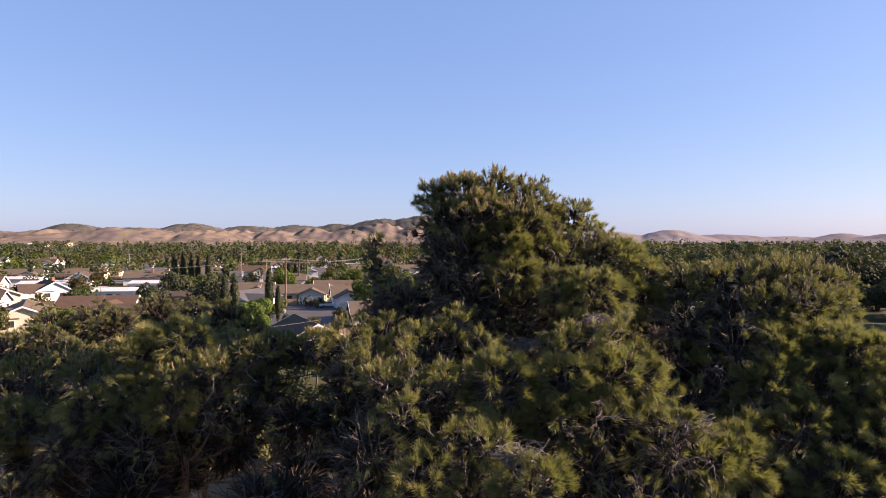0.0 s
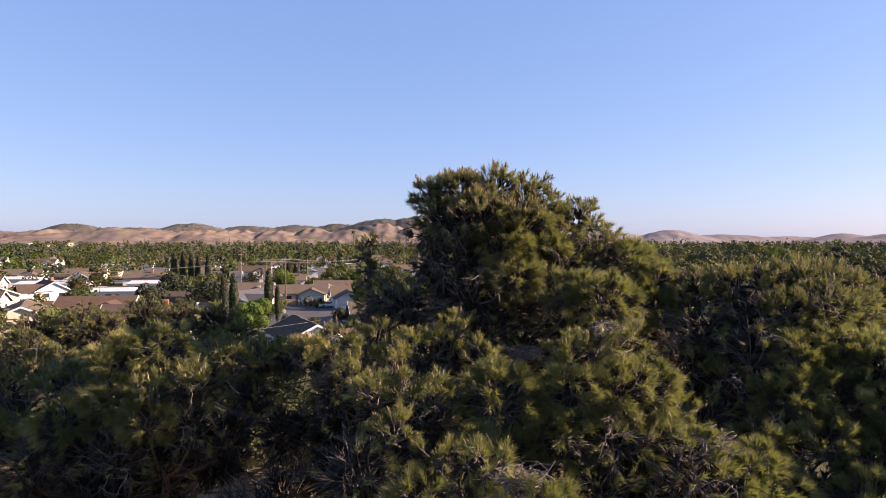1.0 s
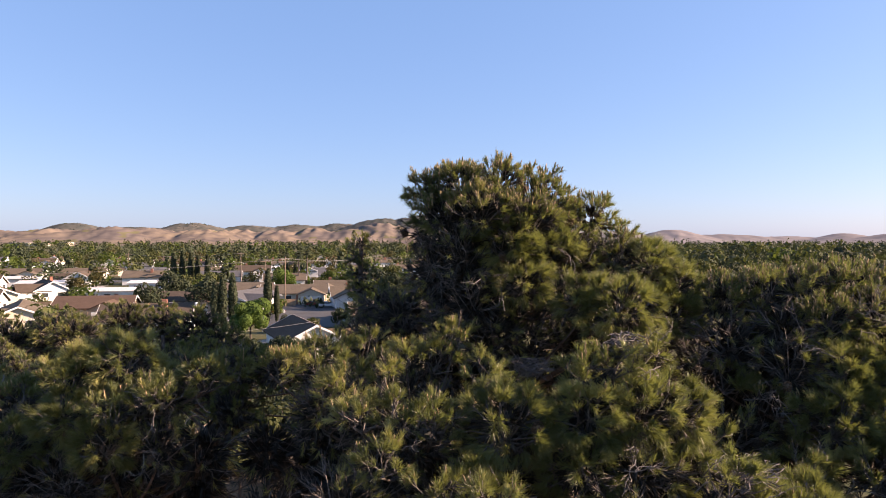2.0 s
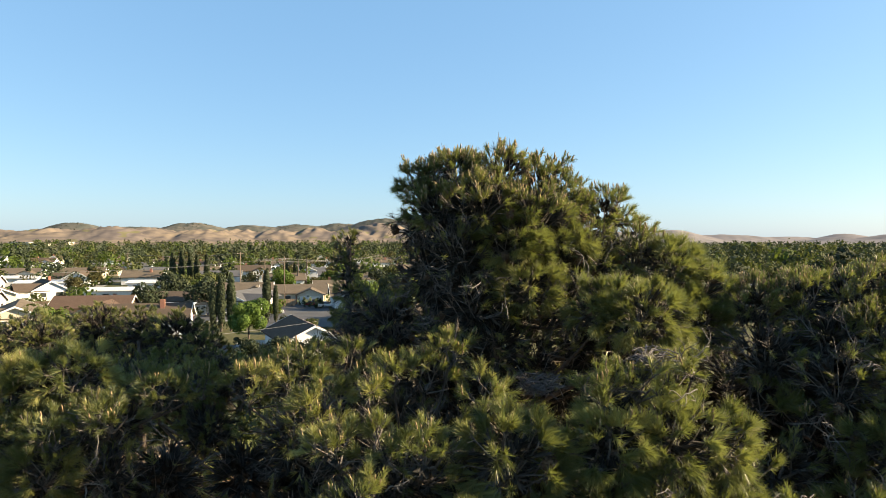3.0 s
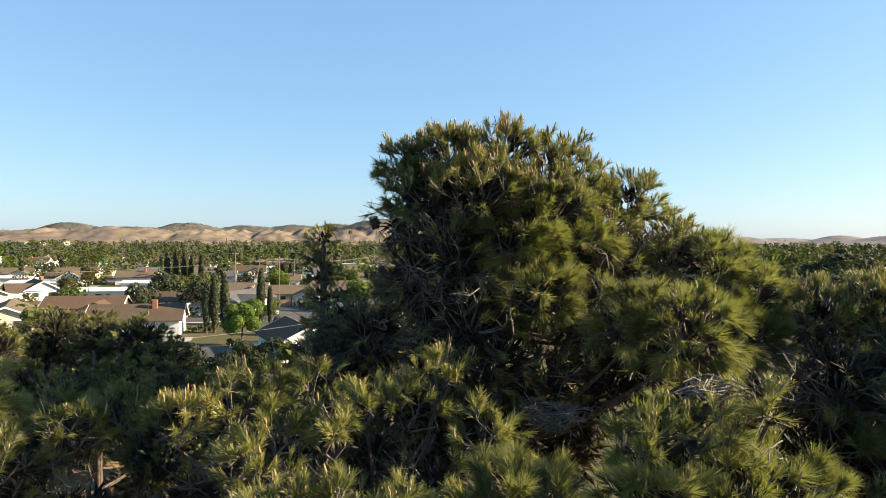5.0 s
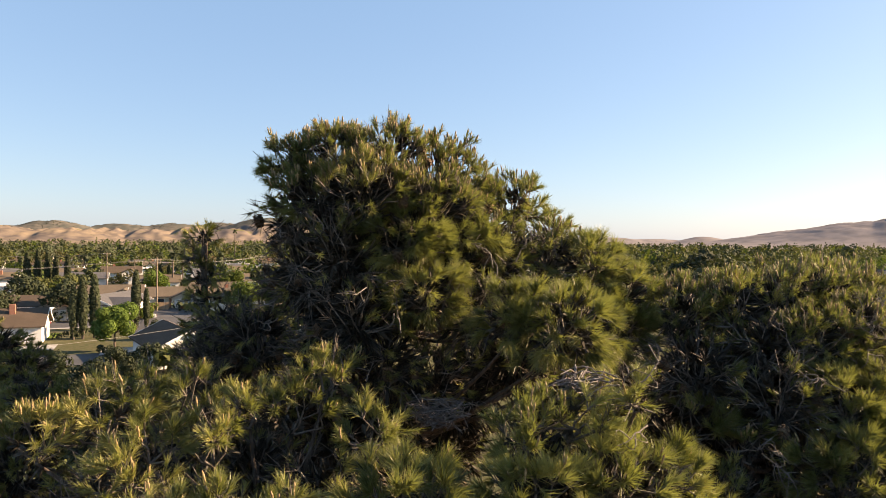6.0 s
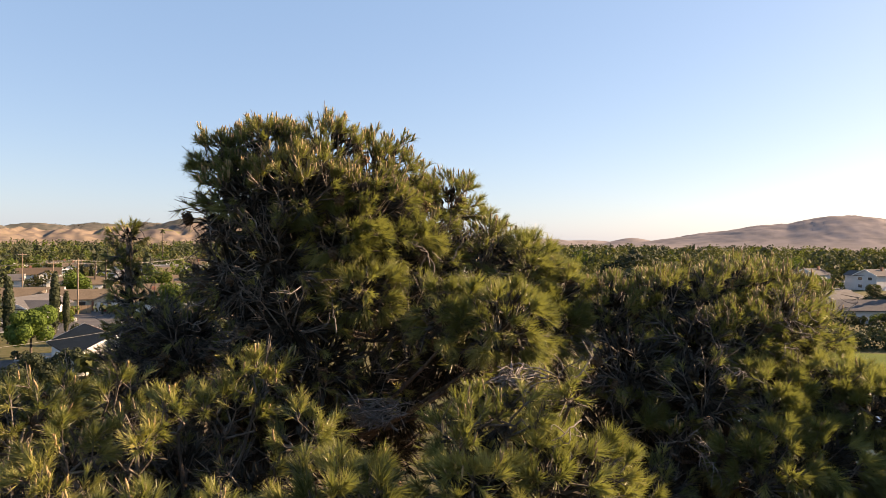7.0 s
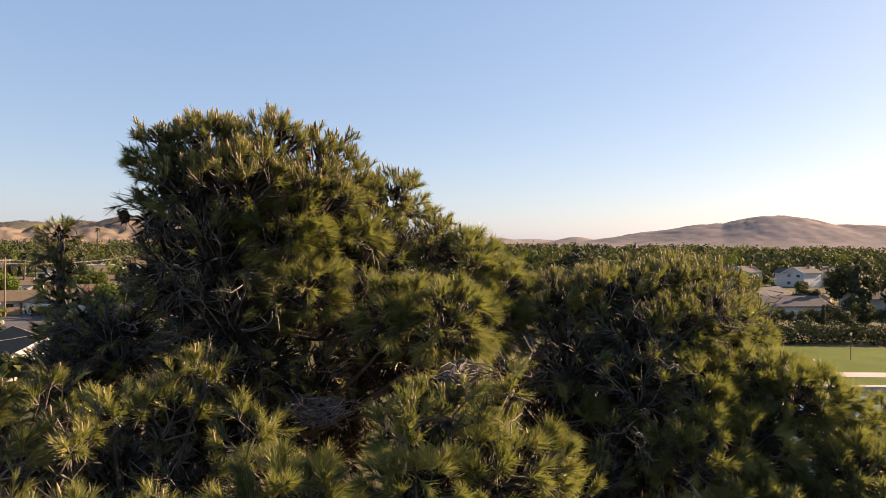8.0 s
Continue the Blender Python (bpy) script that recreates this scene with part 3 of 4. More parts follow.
broad_heart = pine("added inner pine, its dark boughs filling in shade under the broad crown", (4.6, 8.9), (4.6, 8.8, 14.6), {
    "dense": [(5.2, 6.9, 13.8, 0.42), (4.8, 6.5, 13.5, 0.42), (4.5, 6.0, 13.4, 0.4)],
    # added filler boughs, dark to block light and stand in for the crown's shade
    "dark": [(4.0, 8.2, 14.8, 0.6), (4.6, 8.0, 14.7, 0.55), (3.4, 8.1, 14.6, 0.6), (5.0, 8.2, 14.6, 0.5), (5.0, 7.0, 13.1, 0.6), (5.6, 7.4, 13.2, 0.5), (4.2, 6.6, 13.0, 0.6), (5.4, 6.0, 12.8, 0.6), (3.4, 6.8, 13.2, 0.6), (2.7, 6.2, 12.9, 0.6), (4.4, 5.6, 12.6, 0.6),
             (3.4, 8.6, 13.9, 0.7), (4.4, 8.8, 13.9, 0.7), (5.2, 8.6, 13.8, 0.6), (2.6, 8.4, 13.6, 0.6), (4.9, 8.0, 13.6, 0.6), (3.8, 7.9, 13.6, 0.6)],
}, 25, skirt=8, reach=2.0, high=13.4)
left_pine = pine("pine with yellow-green sunlit clumps and curled dead twigs", (-3.5, 8.4), (-3.4, 8.2, 14.2), {
    "shag": [(-3.22, 7.74, 14.72, 0.3), (-3.62, 7.8, 14.62, 0.29), (-3.7, 7.45, 14.22, 0.24), (-3.2, 7.25, 14.02, 0.24), (-4.25, 7.4, 13.93, 0.26), (-5.2, 7.6, 13.7, 0.3), (-5.9, 7.9, 13.6, 0.32)],
    "tuft": [(-2.38, 7.62, 14.54, 0.2), (-2.22, 7.9, 14.58, 0.19), (-2.62, 7.25, 14.45, 0.18), (-2.85, 7.42, 14.38, 0.2), (-3.1, 7.2, 14.32, 0.22), (-3.78, 7.62, 14.58, 0.22), (-4.4, 7.8, 14.25, 0.28), (-5.1, 8.4, 14.25, 0.28), (-4.7, 8.2, 14.2, 0.28), (-5.6, 8.3, 14.1, 0.3), (-6.3, 8.5, 14.1, 0.3), (-2.7, 8.0, 14.5, 0.24)],
    "dull": [(-3.6, 7.3, 13.6, 0.34), (-2.8, 7.5, 13.9, 0.3), (-4.4, 7.2, 13.5, 0.34), (-3.0, 7.9, 14.2, 0.34), (-4.1, 8.0, 14.0, 0.36), (-5.2, 8.2, 13.8, 0.36), (-4.8, 6.8, 13.1, 0.34)],
    "dark": [(-3.4, 8.0, 13.6, 0.55), (-4.3, 8.2, 13.4, 0.6), (-5.3, 8.3, 13.2, 0.6), (-6.3, 8.6, 13.4, 0.6), (-2.7, 8.3, 13.6, 0.45), (-3.8, 7.4, 12.9, 0.5)],
}, 16, skirt=8, reach=2.4, high=13.0, radius=0.18)
dark_pine = pine("dark shaded pine behind the front row", (-5.2, 13.4), (-5.2, 13.2, 14.2), {
    "dense": [(-5.5, 14, 14.25, 0.5), (-4.7, 13.6, 14.25, 0.5), (-4.1, 13.2, 14.0, 0.45), (-6.5, 14.5, 14.2, 0.6), (-4.8, 12.4, 13.6, 0.5), (-7.6, 14, 14.1, 0.6), (-8.6, 14, 13.9, 0.6), (-5.8, 12.6, 13.7, 0.5), (-3.6, 10.8, 13.85, 0.45), (-4.4, 11.0, 13.9, 0.45), (-5.2, 10.6, 13.9, 0.45), (-2.9, 10.2, 13.5, 0.45), (-6.2, 10.6, 13.9, 0.5), (-7.0, 11.2, 14.0, 0.5), (-7.8, 11.4, 13.9, 0.5), (-6.8, 13.2, 14.1, 0.5), (-4.0, 11.6, 14.0, 0.4), (-2.3, 10.2, 14.18, 0.38), (-1.85, 10.4, 14.0, 0.38), (-2.75, 10.4, 14.15, 0.4), (-1.55, 9.8, 13.75, 0.38)],
    "dark": [(-2.3, 9.6, 13.2, 0.5), (-1.6, 9.6, 13.3, 0.5), (-3.2, 9.4, 12.9, 0.6), (-4.4, 9.6, 13.0, 0.6), (-5.8, 9.6, 13.0, 0.6), (-7.0, 10.4, 13.4, 0.6), (-2.0, 8.6, 12.6, 0.6), (-7.8, 9.4, 12.8, 0.6),
             (-5.5, 13.8, 13.5, 0.7), (-4.5, 13.4, 13.5, 0.7), (-6.5, 14.2, 13.5, 0.7), (-7.6, 14.0, 13.4, 0.7), (-4.0, 12.8, 13.3, 0.6)],
}, 17, width=0.007, skirt=14, reach=3.2, low=11.0, high=13.1)
side_pine = pine("pine with unseen back boughs added to shade its neighbours", (2.6, 10.6), (2.6, 10.6, 14.6), {
    "dull": [(1.9, 10.2, 14.6, 0.6), (2.8, 10.2, 14.6, 0.6), (3.4, 10.6, 14.8, 0.6), (4.6, 10.4, 14.8, 0.6), (5.2, 10.0, 14.5, 0.5), (2.4, 9.4, 14.2, 0.6), (3.6, 9.6, 14.2, 0.6)],
    # unseen boughs behind the tall crown, added to cast shade on pines leftward
    "dense": [(0.6, 12.8, 16.2, 0.7), (1.2, 13.2, 16.3, 0.7), (0.9, 14.0, 16.3, 0.7), (0.5, 12.0, 16.1, 0.6), (1.0, 11.3, 16.1, 0.6), (0.8, 10.3, 16.15, 0.6), (0.45, 10.0, 16.0, 0.5), (1.2, 10.5, 15.8, 0.6), (0.6, 10.6, 15.6, 0.6)],
    "dark": [(1.5, 12.6, 14.9, 0.7), (2.6, 13.0, 14.8, 0.7), (0.4, 12.8, 14.8, 0.7), (3.8, 12.8, 14.7, 0.7), (0.6, 12.6, 15.6, 0.8), (1.4, 12.4, 15.5, 0.8), (0.2, 13.2, 15.3, 0.8), (1.0, 11.6, 15.6, 0.7)],
}, 18, width=0.007, skirt=10, reach=2.6)

tw = np.random.default_rng(21)
for at, count, size, up in (((-1.12, 10.2, 15.95), 4, 0.22, 0.9), ((-0.95, 10.0, 15.3), 4, 0.3, 0.5)):
    gnarl(tw, back_pine, at, count, size, up)
for at, count, size, up in (((0.14, 8.4, 16.55), 3, 0.26, 4.0), ((0.1, 8.0, 15.75), 4, 0.28, 0.4), ((-0.1, 8.3, 15.9), 6, 0.3, 0.5), ((0.5, 7.8, 15.5), 5, 0.35, 0.3), ((-0.1, 8.2, 15.4), 4, 0.28, 0.3), ((1.5, 8.0, 15.7), 5, 0.4, 0.6), ((0.3, 7.9, 14.9), 3, 0.3, 0.3), ((1.1, 7.9, 14.8), 5, 0.4, 0.3)):
    gnarl(tw, main_pine, at, count, size, up)
for at, count, size, up in (((4.25, 7.3, 15.3), 8, 0.45, 0.6), ((3.6, 7.2, 14.9), 6, 0.4, 0.3), ((3.2, 7.0, 14.4), 5, 0.4, 0.3), ((3.5, 6.5, 14.0), 4, 0.4, 0.4)):
    gnarl(tw, broad_pine, at, count, size, up)
for at, count, size, up in (((-2.5, 7.2, 14.35), 5, 0.35, 0.6), ((-4.6, 7.7, 14.4), 4, 0.4, 0.6), ((-2.8, 7.2, 13.9), 4, 0.4, 0.2), ((-3.3, 7.0, 13.6), 5, 0.45, 0.2)):
    gnarl(tw, left_pine, at, count, size, up)
for at, count, size, up in (((1.75, 6.35, 14.98), 4, 0.3, 0.8), ((1.5, 6.0, 14.2), 5, 0.4, 0.3), ((2.2, 5.6, 14.1), 6, 0.35, 0.4)):
    gnarl(tw, sunny_pine, at, count, size, up)
for at, count, size, up in (((-0.9, 6.7, 14.35), 5, 0.35, 0.5), ((-0.3, 6.1, 14.25), 4, 0.3, 0.5), ((-2.0, 6.8, 13.2), 5, 0.5, 0.3), ((-1.4, 6.6, 13.3), 5, 0.5, 0.3), ((-0.9, 5.4, 13.6), 4, 0.4, 0.3)):
    gnarl(tw, front_pine, at, count, size, up)


# ---- nests of sticks on the boughs ----
def nest(at, r, seed):
    rnd = np.random.default_rng(seed)
    t = empty("stick_nest", "untidy platform nest of grey sticks on a pine bough", "nest", "nests in the pines", m=Matrix.Translation(at))
    for _ in range(110):
        a, q = rnd.uniform(0, math.tau), r * math.sqrt(rnd.random())
        c = np.array([q * math.cos(a), q * math.sin(a), rnd.uniform(-0.09, 0.03) + 0.07 * (q / r) ** 2])
        b = a + math.pi / 2 + rnd.normal() * 0.8
        d = np.array([math.cos(b), math.sin(b), rnd.normal() * 0.35]) * rnd.uniform(0.05, 0.15)
        part("stick", limb_mesh("stick", curve_points(c - d, c + d, rnd.standard_normal(3) * 0.03, 4), 0.005, 0.0025, 4), STICK, t)
    return t


for i, (at, r) in enumerate((((0.62, 5.3, 14.1), 0.2), ((2.3, 5.9, 14.2), 0.2), ((0.95, 7.8, 14.64), 0.17), ((1.6, 6.66, 15.06), 0.1), ((-2.95, 7.45, 14.4), 0.16), ((-2.0, 6.6, 13.2), 0.24))):
    nest(at, r, 80 + i)
# ---- trees of the town ----
def leaf_cloud(rnd, lobes, n, size):
    """Small leaf sprays, each a bent pair of triangles, over rounded masses."""
    vs = []
    w = np.array([l[3] ** 2 for l in lobes])
    pick = rnd.choice(len(lobes), n, p=w / w.sum())
    c = np.array([l[:3] for l in lobes])[pick]
    r = np.array([l[3] for l in lobes])[pick][:, None]
    d = unit(rnd.standard_normal((n, 3)))
    p = c + d * r * rnd.uniform(0.78, 1.0, (n, 1))
    nrm = unit(d + 0.24 * rnd.standard_normal((n, 3)))
    t = unit(np.cross(nrm, rnd.standard_normal((n, 3))))
    b = np.cross(nrm, t)
    s = size * rnd.uniform(0.6, 1.3, (n, 1))
    quad = np.stack([p - t * s, p - b * s * 0.8 - nrm * s * 0.12, p + t * s, p + b * s * 0.8 - nrm * s * 0.12], 1)
    return quad.reshape(-1, 3)


def town_tree(kind, h, material, seed, n=1900, label="", category="tree"):
    rnd = np.random.default_rng(seed)
    t = empty("town_tree", label, category, "trees of the town")
    if kind == "round":
        lobes = [(0, 0, 0.6 * h, 0.26 * h)]
        for k in range(10):
            a, q = k * 2.4, h * rnd.uniform(0.16, 0.36)
            lobes.append((q * math.cos(a), q * math.sin(a), rnd.uniform(0.38, 0.78) * h - 0.35 * (q - 0.16 * h), rnd.uniform(0.13, 0.2) * h))
        size = 0.03 * h if n < 3000 else 0.023 * h
    elif kind == "column":
        lobes = [(*(0.006 * h * rnd.standard_normal(2)), z * h, 0.075 * h * math.sin(math.pi * (0.12 + 0.8 * (1 - z))) + 0.01 * h) for z in np.linspace(0.08, 0.97, 26)]
        size = 0.019 * h
    else:
        lobes = [(*(rnd.uniform(-1, 1, 2) * 0.10 * h * (1.15 - z)), z * h, 0.17 * h * (1.08 - z)) for z in np.linspace(0.25, 0.98, 12)]
        size = 0.03 * h
    top = 0.75 * h
    part("trunk", limb_mesh("trunk", curve_points((0, 0, -0.1), (0.02 * h, 0, top), (0.02 * h, 0.01 * h, 0), 6), 0.025 * h, 0.008 * h, 6), BARK, t)
    if kind == "round":
        for l in lobes[1:4]:
            part("limb", limb_mesh("limb", curve_points((0, 0, 0.32 * h), l[:3], (0, 0, 0.02 * h), 4), 0.012 * h, 0.005 * h, 5), BARK, t)
    v = leaf_cloud(rnd, lobes, n, size)
    part("crown", fast_mesh("crown", v, np.arange(len(v)).reshape(-1, 4)), material, t)
    return t


TREES = {
    "round": [town_tree("round", 8.0, LEAVES[i % 5], 40 + i, label=("leafy mid-green garden tree among houses", "olive-green spreading tree among houses", "dark evergreen tree in a garden", "bright green broadleaf tree in a garden", "yellow-brown tree in a garden", "rounded green tree by the street")[i]) for i in range(6)],
    "big": [town_tree("round", 8.0, LEAVES[3], 58, 6500, label="broad bright green tree beside the street")],
    "column": [town_tree("column", 9.0, LEAVES[2], 60 + i, 2200, label="slim dark Italian cypress in a garden") for i in range(2)],
    "conic": [town_tree("conic", 11.0, LEAVES[2], 70 + i, 1100, label="dark pointed conifer among the houses") for i in range(2)],
}
used = set()


def plant(kind, i, x, y, h, rz=0.0):
    src = TREES[kind][i]
    own_h = {"big": 8.0, "round": 8.0, "column": 9.0, "conic": 11.0}[kind]
    m = Matrix.Translation((x, y, 0)) @ Matrix.Rotation(rz, 4, "Z") @ Matrix.Diagonal((h / own_h, h / own_h, h / own_h, 1))
    if (kind, i) in used:
        ob = copy_thing(src, Matrix.Identity(4))
    else:
        used.add((kind, i))
        ob = src
    ob.matrix_basis = m
    return ob


# ---- houses ----
STUCCO = [surface("stucco_" + n, c, tuple(0.92 * v for v in c), tuple(0.8 * v for v in c), 0.6, 12, 0.9, 0.2) for n, c in
          (("white", (0.74, 0.73, 0.71)), ("cream", (0.60, 0.53, 0.42)), ("beige", (0.44, 0.36, 0.28)), ("grey", (0.50, 0.51, 0.52)), ("tan", (0.45, 0.33, 0.24)))]
ROOFS = [surface("shingle_" + n, c, tuple(1.25 * v for v in c), tuple(0.7 * v for v in c), 0.5, 9, 0.95, 0.5, stretch=(1, 1, 4), spec=0.08) for n, c in
         (("brown", (0.085, 0.064, 0.05)), ("grey", (0.085, 0.085, 0.09)), ("tan", (0.12, 0.095, 0.072)), ("pale", (0.50, 0.49, 0.48)), ("rust", (0.10, 0.066, 0.05)))]
TRIM = surface("white_trim", (0.8, 0.8, 0.78), (0.74, 0.74, 0.72), None, 2, 20, 0.6, 0.05)
DOORPAINT = surface("garage_paint", (0.72, 0.69, 0.63), (0.66, 0.63, 0.57), None, 1.5, 20, 0.6, 0.05, vary=0.1)
PANE = surface("window_glass", (0.03, 0.035, 0.04), (0.05, 0.055, 0.06), None, 1, 5, 0.08, 0.0, spec=0.8)
BRICK = surface("chimney_brick", (0.30, 0.13, 0.09), (0.36, 0.17, 0.12), (0.22, 0.10, 0.07), 3, 20, 0.9, 0.3)


def gable_body(w, d, h, rise):
    """Walls with two gable ends; the ridge runs along x."""
    bm = bmesh.new()
    ends = []
    for x in (-w / 2, w / 2):
        ends.append([bm.verts.new((x, y, z)) for y, z in ((-d / 2, -0.1), (d / 2, -0.1), (d / 2, h), (0, h + rise), (-d / 2, h))])
    for e in ends:
        bm.faces.new(e)
    a, b = ends
    for i in range(5):
        bm.faces.new((a[i], a[(i + 1) % 5], b[(i + 1) % 5], b[i]))
    bmesh.ops.recalc_face_normals(bm, faces=bm.faces[:])
    return bm


def gable_roof(w, d, h, rise, over=0.5, thick=0.16):
    bm = bmesh.new()
    slope = rise / (d / 2)
    for sgn in (-1, 1):
        e = sgn * (d / 2 + over)
        ze = h - over * slope + 0.03
        pts = [(-w / 2 - over, 0, h + rise + 0.03), (w / 2 + over, 0, h + rise + 0.03), (w / 2 + over, e, ze), (-w / 2 - over, e, ze)]
        lo = [bm.verts.new(p) for p in pts]
        hi = [bm.verts.new((p[0], p[1], p[2] + thick)) for p in pts]
        bm.faces.new(lo)
        bm.faces.new(hi)
        for i in range(4):
            bm.faces.new((lo[i], lo[(i + 1) % 4], hi[(i + 1) % 4], hi[i]))
    bmesh.ops.recalc_face_normals(bm, faces=bm.faces[:])
    return bm


def window(parent, x, z, w, h, y, axis="y", out=-1):
    """A framed pane proud of the wall; out is the wall's outer side."""
    def put(x0, z0, x1, z1, depth):
        a, b = sorted((y, y + out * depth))
        return boxed(x0, a, z0, x1, b, z1) if axis == "y" else boxed(a, x0, z0, b, x1, z1)
    fr = part("window", put(x - w / 2 - 0.08, z - h / 2 - 0.08, x + w / 2 + 0.08, z + h / 2 + 0.08, 0.05), TRIM, parent)
    part("pane", put(x - w / 2, z - h / 2, x + w / 2, z + h / 2, 0.065), PANE, fr)


def house(label, w, d, h, rise, wall, roof, garage=True, chimney=True, storeys=1, hand=1):
    t = empty("house", label, "house", "houses of the town")
    part("wall", gable_body(w, d, h, rise), wall, t)
    part("roof", gable_roof(w, d, h, rise), roof, t)
    for x in (-w / 2 - 0.55, w / 2 + 0.55):
        for sgn in (-1, 1):
            bm = bmesh.new()
            e = sgn * (d / 2 + 0.5)
            ze = h - 0.5 * rise / (d / 2)
            lo = [(x, 0, h + rise - 0.1), (x, e, ze - 0.1), (x, e, ze + 0.2), (x, 0, h + rise + 0.2)]
            a = [bm.verts.new(p) for p in lo]
            b = [bm.verts.new((p[0] + (0.05 if x > 0 else -0.05), p[1], p[2])) for p in lo]
            bm.faces.new(a), bm.faces.new(b)
            for i in range(4):
                bm.faces.new((a[i], a[(i + 1) % 4], b[(i + 1) % 4], b[i]))
            part("bargeboard", bm, TRIM, t)
    for s in range(storeys):
        z = 1.5 + 2.7 * s
        for x in (-w * 0.34, -w * 0.08):
            window(t, x, z, 1.5, 1.1, -d / 2)
        window(t, 0.22 * d, z, 1.4, 1.1, w / 2, "x", 1)
        window(t, -0.22 * d, z, 1.4, 1.1, w / 2, "x", 1)
        window(t, 0.1 * d, z, 1.4, 1.1, -w / 2, "x", -1) if storeys > 1 else None
    part("door", boxed(w * 0.04, -d / 2 - 0.05, 0, w * 0.04 + 0.95, -d / 2, 2.05), BRICK, t)
    if garage:
        gw, gd = 6.2, 4.0
        gx = hand * (w / 2 - gw / 2 - 0.4)
        g = gable_body(gd, gw, h - 0.1, rise * 0.72)
        bmesh.ops.transform(g, matrix=Matrix.Translation((gx, -d / 2 - gd / 2 + 0.3, 0)) @ Matrix.Rotation(math.pi / 2, 4, "Z"), verts=g.verts)
        part("garage", g, wall, t)
        g = gable_roof(gd + 3, gw, h - 0.1, rise * 0.72)
        bmesh.ops.transform(g, matrix=Matrix.Translation((gx, -d / 2 - gd / 2 + 1.8, 0)) @ Matrix.Rotation(math.pi / 2, 4, "Z"), verts=g.verts)
        part("garage_roof", g, roof, t)
        door = part("garage_door", boxed(gx - 2.4, -d / 2 - gd + 0.25, 0, gx + 2.4, -d / 2 - gd + 0.3, 2.1), DOORPAINT, t)
        for k in range(3):
            part("panel", boxed(gx - 2.35, -d / 2 - gd + 0.215, 0.08 + 0.68 * k, gx + 2.35, -d / 2 - gd + 0.25, 0.68 + 0.68 * k), DOORPAINT, door)
    if chimney:
        part("chimney", boxed(-w * 0.2 - 0.4, d * 0.1, h, -w * 0.2 + 0.4, d * 0.1 + 0.7, h + rise + 0.9, 0.04), BRICK, t)
    return t


HOUSES = [
    house("low beige stucco house with a brown shingle roof and garage", 15, 8.5, 2.6, 1.7, STUCCO[2], ROOFS[0], chimney=False),
    house("white house with a dark brown gable roof", 14, 8.0, 2.7, 2.2, STUCCO[0], ROOFS[0], chimney=True),
    house("cream house with a tan shingle roof and white garage door", 16, 8.5, 2.6, 1.8, STUCCO[1], ROOFS[2], chimney=False),
    house("grey house with a grey shingle roof", 15, 8.0, 2.7, 1.7, STUCCO[3], ROOFS[1], chimney=False, hand=-1),
    house("white house with a nearly flat pale roof", 14, 9.0, 2.7, 0.6, STUCCO[0], ROOFS[3], garage=False, chimney=False),
    house("tan house with a rust-brown roof", 14, 8.0, 2.6, 1.9, STUCCO[4], ROOFS[4], chimney=False),
    house("two-storey grey house with white gables", 11, 8.0, 5.4, 2.0, STUCCO[3], ROOFS[1], garage=True, storeys=2),
    house("white house with a tan roof and white gables", 13, 8.5, 2.7, 2.0, STUCCO[0], ROOFS[2], hand=-1),
    house("small white house with a brown gable roof", 13, 8.0, 2.5, 1.9, STUCCO[0], ROOFS[4], garage=False, chimney=False),
]
built = set()
TAKEN = []


def settle(i, x, y, deg):
    if i in built:
        ob = copy_thing(HOUSES[i], Matrix.Identity(4))
    else:
        built.add(i)
        ob = HOUSES[i]
    ob.matrix_basis = pose(x, y, 0, 0, 0, deg)
    TAKEN.append((x, y, 8.5))
    return ob


# ---- streets ----
TURN = 14.0
ct, st = math.cos(radians(TURN)), math.sin(radians(TURN))


def town(u, v):
    return u * ct - v * st, u * st + v * ct


def strip(name, u0, u1, v0, v1, z, material, label, category):
    return flat(name, [town(u0, v0), town(u1, v0), town(u1, v1), town(u0, v1)], z, material, label, category)


# houses whose place the view fixes
for i, x, y, deg in ((8, -20.0, 94.6, 116), (2, -38, 168.4, 8), (7, -28.7, 181.5, 8), (3, -45, 151, 76), (2, -54, 176, 10), (0, -57, 147, 4),
                     (5, -70, 133, 12), (2, -76.7, 119.5, -60), (1, -106.8, 177.4, -50), (2, -113, 165, -50), (4, -89, 204, 10), (4, -86, 173, 12),
                     (3, 121, 113, 168), (3, 140, 137, 200), (6, 214, 190, 190), (6, 232, 196, 170), (6, 196, 200, 200), (3, 160, 120, 160)):
    settle(i, x, y, deg)
VIEWED = [(math.atan2(x, y), math.hypot(x, y)) for x, y, _ in TAKEN[:12]]   # houses with open ground before them
V0 = 141
for k in range(6):
    v = V0 + 66 * k
    u0, u1 = -0.9 * v - 80, 0.85 * v
    strip("road", u0, u1, v - 5.0, v + 5.0, 0.03, ASPHALT, "grey asphalt residential street", "road")
    for side in (-1, 1):
        strip("pavement", u0, u1, v + side * 6.1 - 0.8, v + side * 6.1 + 0.8, 0.12, CONCRETE, "pale concrete pavement", "pavement")
    for side in (-1, 1):
        u = -0.72 * v - 60 + rng.uniform(0, 12)
        while u < 0.9 * v + 30:
            x, y = town(u, v + side * 19)
            u += rng.uniform(19, 26) * (1 if k < 3 else 1.6)
            az = math.degrees(math.atan2(x, y))
            if not -37 < az < 57 or (az > 9 and (math.hypot(x, y) < 330 or rng.random() < 0.6)) or any((x - a) ** 2 + (y - b) ** 2 < 18 ** 2 for a, b, _ in TAKEN):
                continue
            if -19.5 < az < -8 and math.hypot(x, y) < 156:
                continue
